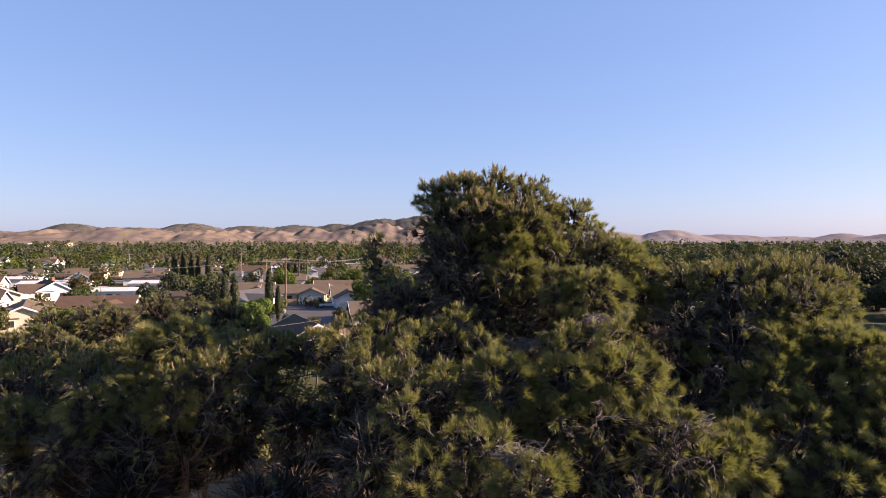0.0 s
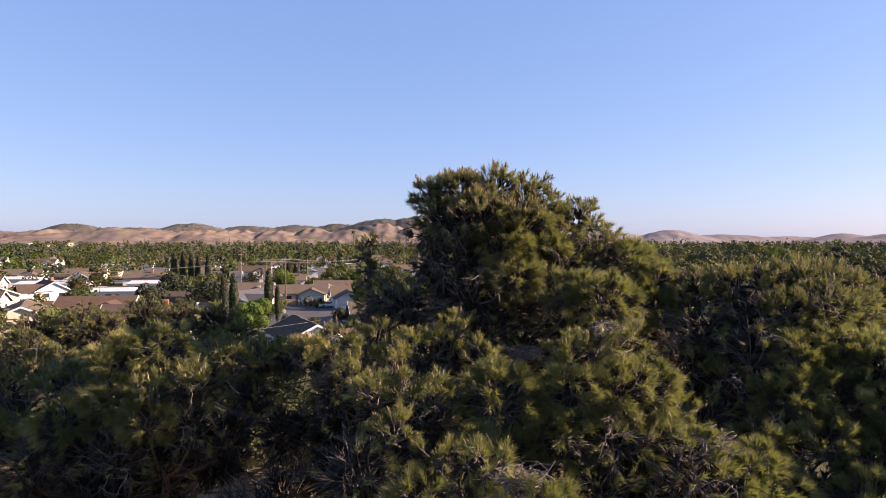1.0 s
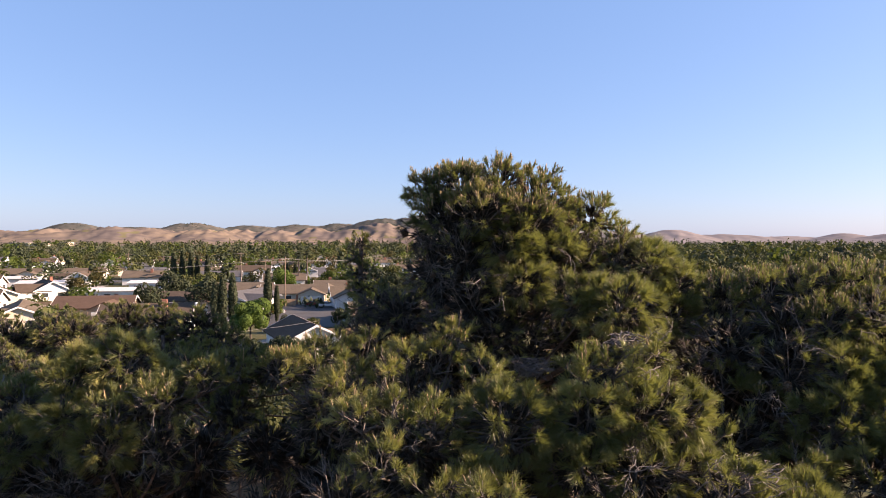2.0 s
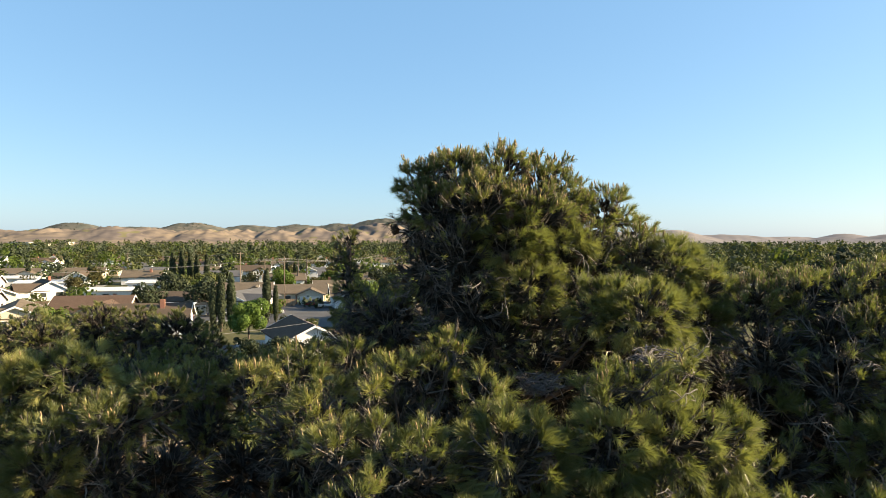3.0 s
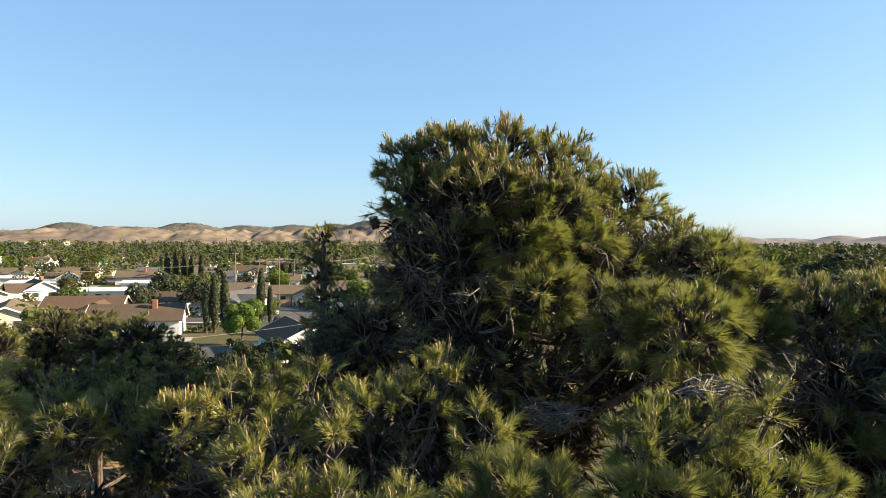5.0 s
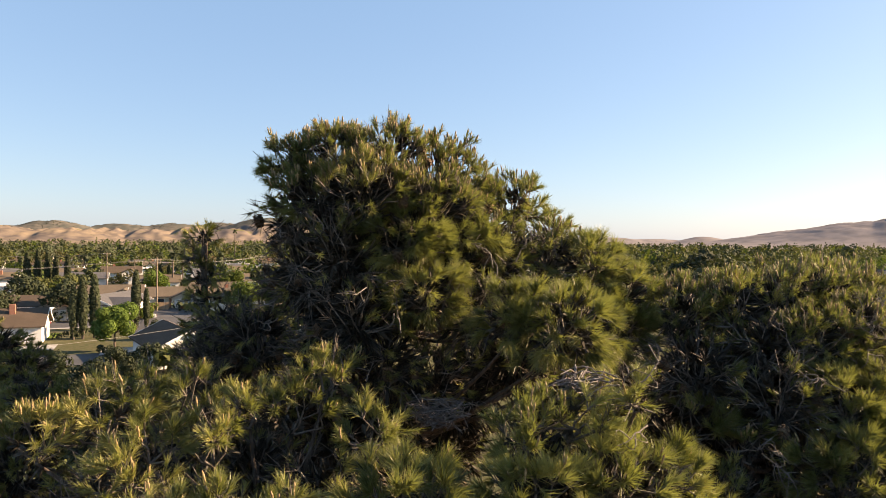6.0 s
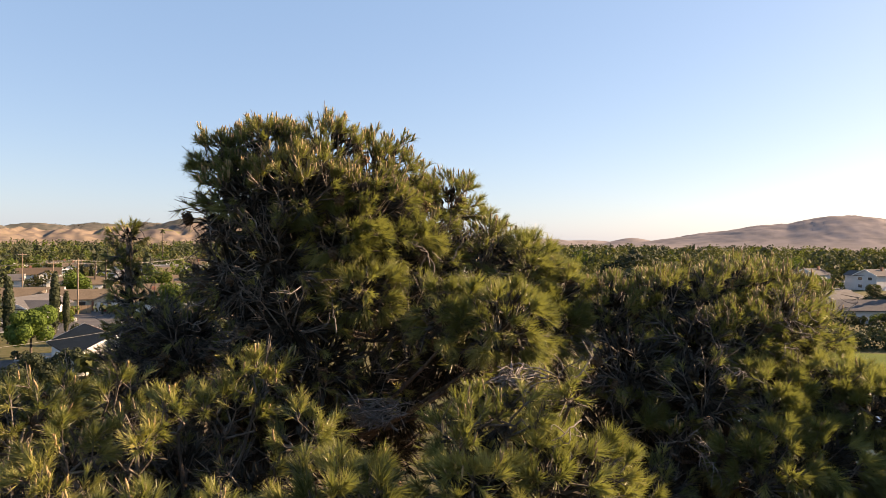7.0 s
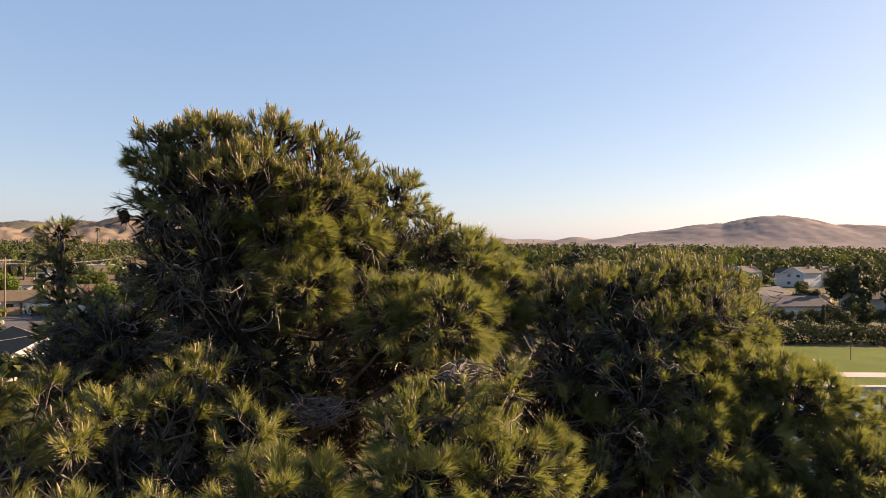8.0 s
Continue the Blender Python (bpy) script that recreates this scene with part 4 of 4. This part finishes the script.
            i = int(rng.choice([0, 1, 1, 2, 3, 3, 4, 4, 7, 7]))
            settle(i, x, y, TURN + (180 if side < 0 else 0) + (90 if rng.random() < 0.25 else 0))


def clear(x, y, gap):
    return all((x - a) ** 2 + (y - b) ** 2 > (r + gap) ** 2 for a, b, r in TAKEN)


# the park's lawn, path and pond to the right: s across, p away
def park(a, p):
    return 0.94 * a + 0.34 * p, -0.34 * a + 0.94 * p


def park_strip(name, a0, a1, p0, p1, z, material, label, category):
    return flat(name, [park(a0, p0), park(a1, p0), park(a1, p1), park(a0, p1)], z, material, label, category)


WATER = surface("pond_water", (0.03, 0.045, 0.055), (0.04, 0.055, 0.06), None, 0.2, 3.0, 0.04, 0.08, spec=0.6)
park_strip("water", 18, 160, 30, 73.5, 0.04, WATER, "still pond water reflecting the sky", "water")
bm = bmesh.new()
box(bm, 18, 73.5, 0, 160, 74.6, 0.55)
bmesh.ops.bevel(bm, geom=bm.edges[:], offset=0.08, segments=2, affect="EDGES")
rim = part("pond_kerb", bm, CONCRETE)
rim.matrix_world = pose(0, 0, 0, 0, 0, math.degrees(math.atan2(-0.34, 0.94)))
tagged(rim, "low pale concrete kerb round the pond", "kerb", kind="structure")
park_strip("lawn", 14, 170, 74.6, 104, 0.05, LAWN, "mown green park lawn", "lawn")
park_strip("path", 14, 170, 81, 84, 0.09, CONCRETE, "pale concrete path across the park lawn", "path")
flat("lawn", [(-57, 113), (-43, 116), (-44, 122), (-58, 119)], 0.05, LAWN, "green front lawn of a house", "lawn")
flat("road", [town(-150, 96), town(5, 96), town(5, 105), town(-150, 105)], 0.03, ASPHALT, "grey asphalt residential street", "road")
flat("road", [(-32, 119), (-19, 120), (-23, 163), (-40, 161)], 0.13, ASPHALT, "dark asphalt turning circle before the garages", "road")
flat("soil", [(-42, -8), (9, -8), (9, 52), (-42, 52)], 0.04, SOIL, "reddish bare soil under the pines", "soil")

# single trees that stand out
STREET_TREES = [("column", 0, -33.6, 126, 10.4), ("column", 1, -32.0, 126.5, 7.2), ("column", 0, -38.4, 114.6, 9.9), ("column", 1, -37.0, 115.6, 10.2), ("column", 1, -39.6, 114.2, 8.6), ("big", 0, -30.0, 102.5, 7.6), ("round", 2, -24.5, 85, 3.6), ("round", 2, -22, 86, 3.7), ("round", 2, -19.5, 86, 3.9), ("round", 2, -17.2, 86, 3.8), ("round", 2, -15.0, 86, 3.6), ("round", 2, -12.5, 87, 3.6), ("round", 2, -26, 90, 3.0), ("round", 2, -26.5, 113, 3.4), ("round", 1, -22.5, 114, 3.0), ("round", 2, -18.5, 119, 4.2), ("round", 0, -34, 134, 4.0), ("round", 2, -28, 76, 4.6), ("round", 2, -23.5, 74, 4.4), ("round", 2, -19, 73, 4.6), ("round", 1, -14, 72, 4.4), ("round", 2, -33, 78, 4.8), ("round", 2, -38, 76, 4.6), ("round", 2, -9, 78, 4.5)]
GARDEN_TREES = [("round", 1, -40, 88, 4.5), ("round", 2, -52, 84, 5.5), ("round", 0, -62, 104, 6.5), ("round", 1, -70, 100, 7), ("round", 2, -80, 106, 7), ("round", 0, -95, 118, 7.5), ("column", 0, -80, 208, 12), ("column", 1, -83, 209, 12.5), ("column", 0, -85.5, 208, 12), ("column", 1, -77.5, 207, 11), ("column", 0, -74, 206, 11.5), ("column", 1, -50, 221, 8), ("column", 0, -52.5, 221, 8), ("round", 0, -18, 150, 8.5), ("round", 2, -12, 158, 9), ("round", 5, -6, 146, 8), ("round", 0, -10, 175, 9), ("column", 1, 104.8, 90, 5.2), ("round", 2, 112, 92, 4.5), ("conic", 0, 118, 92, 7)]
PARK_TREES = [("conic", 1, 125, 90, 8), ("round", 2, 98, 96, 4.5), ("round", 2, 92, 99, 4.0), ("round", 2, 150, 120, 13), ("round", 2, 159, 127, 13.5), ("round", 2, 150, 106, 13), ("round", 2, 160, 100, 14), ("conic", 0, 142, 112, 14), ("round", 2, 172, 112, 15), ("round", 3, 178, 178, 7), ("round", 1, 135, 155, 6), ("round", 3, 200, 215, 13), ("round", 0, 170, 205, 11), ("round", 2, 120, 140, 8), ("round", 1, 100, 130, 9), ("round", 2, 88, 128, 9)]
for kind, i, x, y, h in STREET_TREES + GARDEN_TREES + PARK_TREES:
    plant(kind, i, x, y, h, x)
    TAKEN.append((x, y, 1.5))


re = np.random.default_rng(47)
# hedge trees beyond the park lawn
for k, a in enumerate(range(40, 60, 1)):
    dist = (118 + 5 * (k % 3)) / math.cos(radians(a - 20))
    plant("round", 2, dist * math.sin(radians(a)), 3 + dist * math.cos(radians(a)), 3.2 + 0.5 * (k % 4), k)

low = []
for k in range(150):
    a = 36 + 0.16 * k
    dist = (106 + re.uniform(-1.5, 2.5)) / math.cos(radians(a - 20))
    low.append(leaf_cloud(re, [(dist * math.sin(radians(a)), 3 + dist * math.cos(radians(a)), re.uniform(0.8, 2.2), re.uniform(1.1, 1.8))], 90, 0.2))
low = np.concatenate(low)
tagged(part("park_hedge", fast_mesh("park_hedge", low, np.arange(len(low)).reshape(-1, 4)), LEAVES[2]), "dark leafy hedge along the park lawn", "hedge", kind="stuff")
for k in range(70):
    a, fwd = radians(re.uniform(38, 58)), re.uniform(128, 240)
    dist = fwd / math.cos(a - radians(20))
    x, y = dist * math.sin(a), dist * math.cos(a)
    if clear(x, y, 1.0):
        plant("round", int(re.choice([0, 1, 2, 2, 2])), x, y, re.uniform(3.2, 5.5), k)
        TAKEN.append((x, y, 2.0))

# dark evergreens between the grove and the street
for k in range(44):
    az, dist = radians(-34 + 0.95 * k + re.uniform(-0.6, 0.6)), re.uniform(36, 64)
    plant("round", 2 if k % 3 else 1, dist * math.sin(az), dist * math.cos(az), re.uniform(5.0, 6.4) if dist < 50 else re.uniform(4.0, 5.2), re.uniform(0, 6))

# paved fronts, sheds and shrubs of the gardens
rg = np.random.default_rng(91)
PLOTS = [(x, y) for x, y, r in TAKEN if r > 8]
for k, (x, y) in enumerate(PLOTS):
    if math.hypot(x, y) > 330:
        continue
    a = radians(TURN + rg.choice([0, 180]))
    c, s = math.cos(a), math.sin(a)
    quad = [(3.5, -12), (9.5, -12), (9.5, -6.5), (3.5, -6.5)]
    flat("driveway", [(x + p * c - q * s, y + p * s + q * c) for p, q in quad], 0.07 + 0.002 * (k % 5), CONCRETE, "pale concrete driveway beside a house", "driveway")


def shed(label, wall, roof):
    t = empty("garden_shed", label, "shed", "garden sheds")
    part("wall", gable_body(3.2, 2.4, 2.0, 0.6), wall, t)
    part("roof", gable_roof(3.2, 2.4, 2.0, 0.6, 0.2, 0.06), roof, t)
    part("door", boxed(-0.45, -1.25, 0, 0.45, -1.2, 1.8), TRIM, t)
    return t


SHEDS = [shed("small white garden shed with a gable roof", STUCCO[0], ROOFS[3]), shed("small tan garden shed with a gable roof", STUCCO[4], ROOFS[1])]
for k in range(44):
    x, y = PLOTS[k % len(PLOTS)]
    x, y = x + rg.uniform(-4, 4) - 12 * st, y + 12 * ct + rg.uniform(-2, 2)
    ob = SHEDS[k] if k < 2 else copy_thing(SHEDS[k % 2], Matrix.Identity(4))
    ob.matrix_basis = pose(x, y, 0, 0, 0, TURN + rg.choice([0, 90, 180]))
bushes = collections.defaultdict(list)
for x, y in PLOTS:
    for _ in range(5 if math.hypot(x, y) < 260 else 2):
        a = rg.uniform(0, math.tau)
        q = rg.uniform(8.5, 13)
        h = rg.uniform(1.2, 3.2)
        px, py = x + q * math.cos(a), y + q * math.sin(a)
        lob = [(px + rg.normal() * 0.5 * h, py + rg.normal() * 0.5 * h, h * rg.uniform(0.25, 0.7), h * rg.uniform(0.3, 0.5)) for _ in range(3)]
        bushes[int(rg.choice([0, 1, 2, 2, 3]))].append(leaf_cloud(rg, lob, 60, 0.16 * h))
for tone, clouds in bushes.items():
    v = np.concatenate(clouds)
    tagged(part("garden_shrubs", fast_mesh("garden_shrubs", v, np.arange(len(v)).reshape(-1, 4)), LEAVES[tone]), "leafy shrubs and hedges round the houses", "shrubs", kind="stuff")


# joined trees farther off share the same leaf sprays
def far_leaves(rnd, kind, x, y, h, n, spray):
    if kind == "conic":
        lob = [(x + rnd.normal() * 0.05 * h, y + rnd.normal() * 0.05 * h, z * h, 0.2 * h * (1.1 - z)) for z in np.linspace(0.25, 0.98, 6)]
    elif kind == "column":
        lob = [(x, y, z * h, 0.08 * h * math.sin(math.pi * (0.12 + 0.8 * (1 - z))) + 0.02 * h) for z in np.linspace(0.1, 0.96, 6)]
    else:
        lob = [(x + rnd.normal() * 0.2 * h, y + rnd.normal() * 0.2 * h, h * rnd.uniform(0.3, 0.68), rnd.uniform(0.2, 0.3) * h) for _ in range(5)]
    return leaf_cloud(rnd, lob, n, spray * h)


groves = collections.defaultdict(list)
rt = np.random.default_rng(31)
singles = 0
for i in range(2800):
    dist = 98 + 560 * rt.random() ** 0.75
    az = radians(rt.uniform(-36, 56))
    x, y = dist * math.sin(az), dist * math.cos(az)
    u, v = x * ct + y * st, -x * st + y * ct
    wood = az > radians(9)
    if y < 60 or abs((v - V0 + 33) % 66 - 33) < 6 or not clear(x, y, -2.0 if dist < 260 else -3.5):
        continue
    if math.degrees(az) > 20 and dist < 150 or math.degrees(az) > 41 and dist < 290 or (not wood and i % 6 > 3):
        continue
    if -0.33 < az < -0.17 and dist < 175 or any(abs(az - a) < 0.022 and 0 < far - dist < 50 for a, far in VIEWED):
        continue
    q = rt.random()
    kind = "round" if wood or q < 0.84 else "column" if q < 0.9 else "conic"
    tone = int(rt.choice([2, 1, 1, 2, 2, 2, 2, 0, 2, 1] if wood else [0, 0, 1, 1, 2, 2, 2, 3, 4, 1])) if kind == "round" else 2
    h = {"round": rt.uniform(4.8, 8.6), "column": rt.uniform(6, 10), "conic": rt.uniform(7, 11)}[kind] * (1.0 + 0.0005 * dist) * (1.35 if wood else 1) * float(rt.choice([0.7, 0.9, 1.0, 1.0, 1.25]))
    TAKEN.append((x, y, 0.5))
    if dist < 230 and singles < 125:
        singles += 1
        plant(kind, {"round": tone, "column": int(rt.integers(2)), "conic": int(rt.integers(2))}[kind], x, y, h, rt.uniform(0, 6))
    else:
        groves[tone].append(far_leaves(rt, kind, x, y, h, 150, 0.058))
for i in range(1600):
    az, dist = radians(rt.uniform(-37, 57)), 560 + 1250 * rt.random() ** 1.4
    kind = "conic" if rt.random() < 0.07 else "round"
    h = (rt.uniform(5.0, 12) if kind == "round" else rt.uniform(8, 13)) * (1 + 0.0004 * dist)
    groves[int(rt.choice([0, 1, 2, 2, 2]))].append(far_leaves(rt, kind, dist * math.sin(az), dist * math.cos(az), h, 50, 0.085))
for tone, clouds in groves.items():
    v = np.concatenate(clouds)
    tagged(part("far_trees", fast_mesh("far_trees", v, np.arange(len(v)).reshape(-1, 4)), LEAVES[tone]), "belt of distant trees among far houses", "woods", kind="stuff")
# trees on the hilltops
hv = []
for a, dd, n in ((-29.3, 3480, 60), (-21.2, 3480, 60), (-14, 3580, 60), (-9, 3580, 60), (-5, 3480, 80), (-1.5, 3480, 80)):
    for _ in range(n):
        az, dist = radians(a + rt.normal() * 1.0), dd + rt.normal() * 60
        x, y = dist * math.sin(az), dist * math.cos(az)
        hit = scene.ray_cast(bpy.context.evaluated_depsgraph_get(), Vector((x, y, 400)), Vector((0, 0, -1)))
        hv.append(far_leaves(rt, "round", x, y, rt.uniform(4, 7), 16, 0.2) + np.array([0, 0, hit[1].z - 2 if hit[0] else 0]))
v = np.concatenate(hv)
tagged(part("hill_trees", fast_mesh("hill_trees", v, np.arange(len(v)).reshape(-1, 4)), LEAVES[2]), "dark oaks scattered along the hilltops", "woods", kind="stuff")
# ---- palms ----
def palm(label, x, y, h, seed, fronds=26):
    rnd = np.random.default_rng(seed)
    t = empty("palm_tree", label, "palm tree", "palms of the town", m=Matrix.Translation((x, y, 0)))
    part("trunk", limb_mesh("trunk", curve_points((0, 0, -0.1), (0.3, 0, h), (0.15, 0, 0), 9), 0.32, 0.2, 8), BARK, t)
    for i in range(fronds):
        a, el = i * 2.4, rnd.uniform(-0.7, 1.3)
        d = np.array([math.cos(a) * math.cos(el), math.sin(a) * math.cos(el), math.sin(el)])
        tip = d * rnd.uniform(1.5, 2.1)
        mid = curve_points((0.3, 0, h), np.array([0.3, 0, h]) + tip + np.array([0, 0, -0.7]), (0, 0, 0.35), 7)
        side = unit(np.cross(d, [0, 0, 1.0]))
        v, f = [], []
        for p, w in zip(mid, (0.05, 0.22, 0.36, 0.42, 0.4, 0.28, 0.05)):
            v += [p - side * w + [0, 0, -0.35 * w], p, p + side * w + [0, 0, -0.35 * w]]
        for k in range(6):
            f += [(3 * k, 3 * k + 1, 3 * k + 4, 3 * k + 3), (3 * k + 1, 3 * k + 2, 3 * k + 5, 3 * k + 4)]
        part("frond", fast_mesh("frond", v, f), LEAVES[2], t)
    return t


palm("tall slim fan palm above the rooftops", -57, 415, 21.2, 1)
palm("tall slim fan palm above the rooftops", -24, 430, 20.0, 2)
palm("thick-trunked fan palm beside the street", -48.6, 219, 11.0, 3)
palm("thick-trunked fan palm beside the street", -46.2, 221, 11.4, 4)
palm("short fan palm in a garden", -72, 300, 9.0, 5)


# ---- poles and wires ----
POLE = surface("weathered_pole", (0.16, 0.12, 0.09), (0.22, 0.17, 0.13), None, 2, 20, 0.9, 0.3, stretch=(1, 1, 0.2))
STEEL = surface("galvanised_steel", (0.35, 0.36, 0.37), (0.42, 0.43, 0.44), None, 4, 30, 0.5, 0.05, metal=0.6)
WIRE = surface("wire", (0.16, 0.155, 0.15), (0.22, 0.215, 0.21), None, 1, 10, 0.6, 0.0)


def utility_pole(x, y, h, deg):
    t = empty("utility_pole", "brown timber utility pole with a crossarm", "pole", "utility poles", m=pose(x, y, 0, 0, 0, deg))
    part("pole", limb_mesh("pole", [(0, 0, -0.1), (0, 0, h / 2), (0, 0, h)], 0.16, 0.11, 8), POLE, t)
    part("crossarm", boxed(-1.2, -0.06, h - 0.7, 1.2, 0.06, h - 0.56, 0.01), POLE, t)
    for q in (-1.1, -0.4, 0.4, 1.1):
        part("insulator", limb_mesh("insulator", [(q, 0, h - 0.56), (q, 0, h - 0.42)], 0.05, 0.03, 6), STEEL, t)
    return t


def wire(a, b, sag, r=0.012):
    ob = part("overhead_wire", limb_mesh("overhead_wire", curve_points(a, b, (0, 0, -sag), 17), r, r, 5), WIRE)
    return tagged(ob, "thin sagging overhead wire between utility poles", "wire", "overhead wires")


POLES = [(-37.5, 156, 12.0, 50), (-100, 120, 10, 50), (-66, 214, 12, 50), (-22, 232, 11, 20), (-46, 170, 11, 30), (-8, 215, 11, 10), (-120, 250, 11, 20), (20, 240, 11, 20)]
for x, y, h, deg in POLES:
    utility_pole(x, y, h, deg)
for a, b in ((0, 1), (0, 3), (0, 2), (4, 3), (2, 6), (3, 5), (5, 7)):
    for off in (-0.9, 0.0, 0.9):
        pa, pb = POLES[a], POLES[b]
        wire((pa[0] + off, pa[1] + 0.3 * off, pa[2] - 0.4), (pb[0] + off, pb[1] + 0.3 * off, pb[2] - 0.4), 1.2)
utility_pole(-30, 45, 9.0, 60)
wire((-30, 45, 8.5), (-16.4, 87, 5.3), 0.4, 0.014)


# ---- street and park lamps ----
def lamp_post(x, y, h):
    t = empty("lamp_post", "slim dark park lamp post with a lantern", "lamp post", "park lamps", m=Matrix.Translation((x, y, 0.05)))
    part("pole", limb_mesh("pole", [(0, 0, -0.05), (0, 0, 0.4), (0, 0, h - 0.4)], 0.07, 0.045, 8), POLE, t)
    part("lantern", limb_mesh("lantern", [(0, 0, h - 0.4), (0, 0, h - 0.25), (0, 0, h - 0.05)], 0.09, 0.16, 8), TRIM, t)
    part("cap", limb_mesh("cap", [(0, 0, h - 0.05), (0, 0, h)], 0.2, 0.05, 8), POLE, t)


lamp_post(84, 68.4, 3.8)
lamp_post(112, 62, 3.8)


# ---- parked cars ----
GLASS = surface("car_glass", (0.02, 0.025, 0.03), (0.03, 0.035, 0.04), None, 1, 4, 0.05, 0.0, spec=0.9)
RUBBER = surface("tyre_rubber", (0.02, 0.02, 0.02), (0.035, 0.035, 0.035), None, 4, 30, 0.8, 0.1)
PAINTS = {n: surface("car_paint_" + n, c, tuple(0.95 * v for v in c), None, 0.5, 6, 0.2, 0.0, spec=0.6) for n, c in
          (("red", (0.22, 0.03, 0.03)), ("white", (0.75, 0.75, 0.75)), ("dark", (0.04, 0.045, 0.055)), ("silver", (0.45, 0.46, 0.48)))}


def loft(profile, half, inset):
    """A side profile (x, z) drawn across to both sides, narrower at the top."""
    bm = bmesh.new()
    rows = []
    for sgn in (-1, 1):
        rows.append([bm.verts.new((x, sgn * (half - inset * max(0, z - 0.75)), z)) for x, z in profile])
    n = len(profile)
    bm.faces.new(rows[0]), bm.faces.new(rows[1])
    for i in range(n):
        bm.faces.new((rows[0][i], rows[0][(i + 1) % n], rows[1][(i + 1) % n], rows[1][i]))
    bmesh.ops.recalc_face_normals(bm, faces=bm.faces[:])
    bmesh.ops.bevel(bm, geom=bm.edges[:], offset=0.05, segments=2, affect="EDGES")
    return bm


def car(colour):
    t = empty("car", colour + " saloon car parked on the paving", "car", "parked cars")
    part("body", loft([(-2.2, 0.35), (2.2, 0.35), (2.25, 0.6), (2.05, 0.82), (1.0, 0.92), (-1.5, 0.95), (-2.15, 0.9), (-2.25, 0.6)], 0.88, 0.2), PAINTS[colour], t)
    part("cabin", loft([(-1.6, 0.93), (1.0, 0.9), (0.35, 1.36), (-0.95, 1.4)], 0.8, 0.35), GLASS, t)
    part("roof", loft([(-0.95, 1.37), (0.4, 1.34), (0.3, 1.43), (-0.9, 1.45)], 0.72, 0.2), PAINTS[colour], t)
    for x in (-1.35, 1.35):
        for y in (-0.82, 0.82):
            w = part("wheel", limb_mesh("wheel", [(x, y - 0.1, 0.32), (x, y, 0.32), (x, y + 0.1, 0.32)], 0.32, 0.32, 14), RUBBER, t)
            part("rim", limb_mesh("rim", [(x, y - 0.11, 0.32), (x, y + 0.11, 0.32)], 0.19, 0.19, 10), STEEL, w)
    for y in (-0.62, 0.62):
        part("headlight", boxed(2.16, y - 0.18, 0.62, 2.27, y + 0.18, 0.76, 0.02), TRIM, t)
        part("tail_light", boxed(-2.27, y - 0.16, 0.68, -2.18, y + 0.16, 0.8, 0.02), PAINTS["red"], t)
    return t


CARS = {c: car(c) for c in PAINTS}
parked = set()


def park_car(c, x, y, deg):
    ob = CARS[c] if c not in parked else copy_thing(CARS[c], Matrix.Identity(4))
    parked.add(c)
    ob.matrix_basis = pose(x, y, 0.06, 0, 0, deg)


park_car("red", -31.0, 158.5, 12)
park_car("white", -27.6, 154.6, 20)
park_car("dark", -26.0, 159.5, 12)
park_car("dark", -23.0, 157.5, 14)
park_car("red", -52, 131.5, 8)
rc = np.random.default_rng(77)
for i in range(34):
    k = int(rc.integers(3))
    x, y = town(rc.uniform(-0.8 * (V0 + 66 * k), 20), V0 + 66 * k + rc.choice([-3.6, 3.6]))
    park_car(str(rc.choice(["white", "silver", "dark", "red"])), x, y, TURN + rc.choice([0, 180]))

# ---- yard things ----
CANVAS = surface("white_canvas", (0.75, 0.76, 0.78), (0.68, 0.70, 0.72), None, 1, 10, 0.8, 0.1)
FENCE = surface("fence_wood", (0.30, 0.20, 0.13), (0.38, 0.27, 0.18), None, 1, 12, 0.9, 0.3, vary=0.15)
t = empty("shade_canopy", "white canvas shade canopy on posts beside a house", "canopy", m=pose(-54.5, 137.5, 0, 0, 0, 6))
part("cover", gable_roof(6.0, 3.6, 2.3, 0.5, 0.1, 0.03), CANVAS, t)
for x in (-2.9, 2.9):
    for y in (-1.7, 1.7):
        part("post", limb_mesh("post", [(x, y, -0.05), (x, y, 2.3)], 0.04, 0.04, 6), STEEL, t)


def fence(x, y, deg, length):
    f = empty("fence", "tan wooden board fence between gardens", "fence", "garden fences", m=pose(x, y, 0, 0, 0, deg))
    board = bpy.data.meshes.new("board")
    bm = boxed(-0.45, -0.02, -0.05, 0.45, 0.02, 1.75, 0.008)
    bm.to_mesh(board)
    bm.free()
    board.materials.append(FENCE)
    for i in range(int(length / 0.95)):
        part("board", board, None, f).location = ((i + 0.5) * 0.95, 0, 0)


fence(-41, 157, 12, 6)
fence(-66, 122, 4, 16)
fence(-24, 104, 15, 18)
fence(-95, 150, 10, 20)


# ---- long pale buildings at the foot of the hills ----
def hall(x, y, w, h):
    t = empty("hall", "long white flat-roofed building below the hills", "building", "far halls", m=pose(x, y, 0, 0, 0, -30))
    part("wall", boxed(-w / 2, -10, -0.1, w / 2, 10, h), STUCCO[1], t)
    part("roof", boxed(-w / 2 - 0.6, -10.6, h, w / 2 + 0.6, 10.6, h + 1.0), ROOFS[3], t)
    for k in range(int(w / 12)):
        part("window", boxed(-w / 2 + 4 + 12 * k, -10.2, h * 0.35, -w / 2 + 11 + 12 * k, -10.0, h * 0.7), PANE, t)


for x, y, w, h in ((-1060, 1660, 60, 7), (-1010, 1640, 50, 6), (-970, 1680, 36, 8), (-1110, 1700, 40, 7)):
    hall(x, y, w, h)
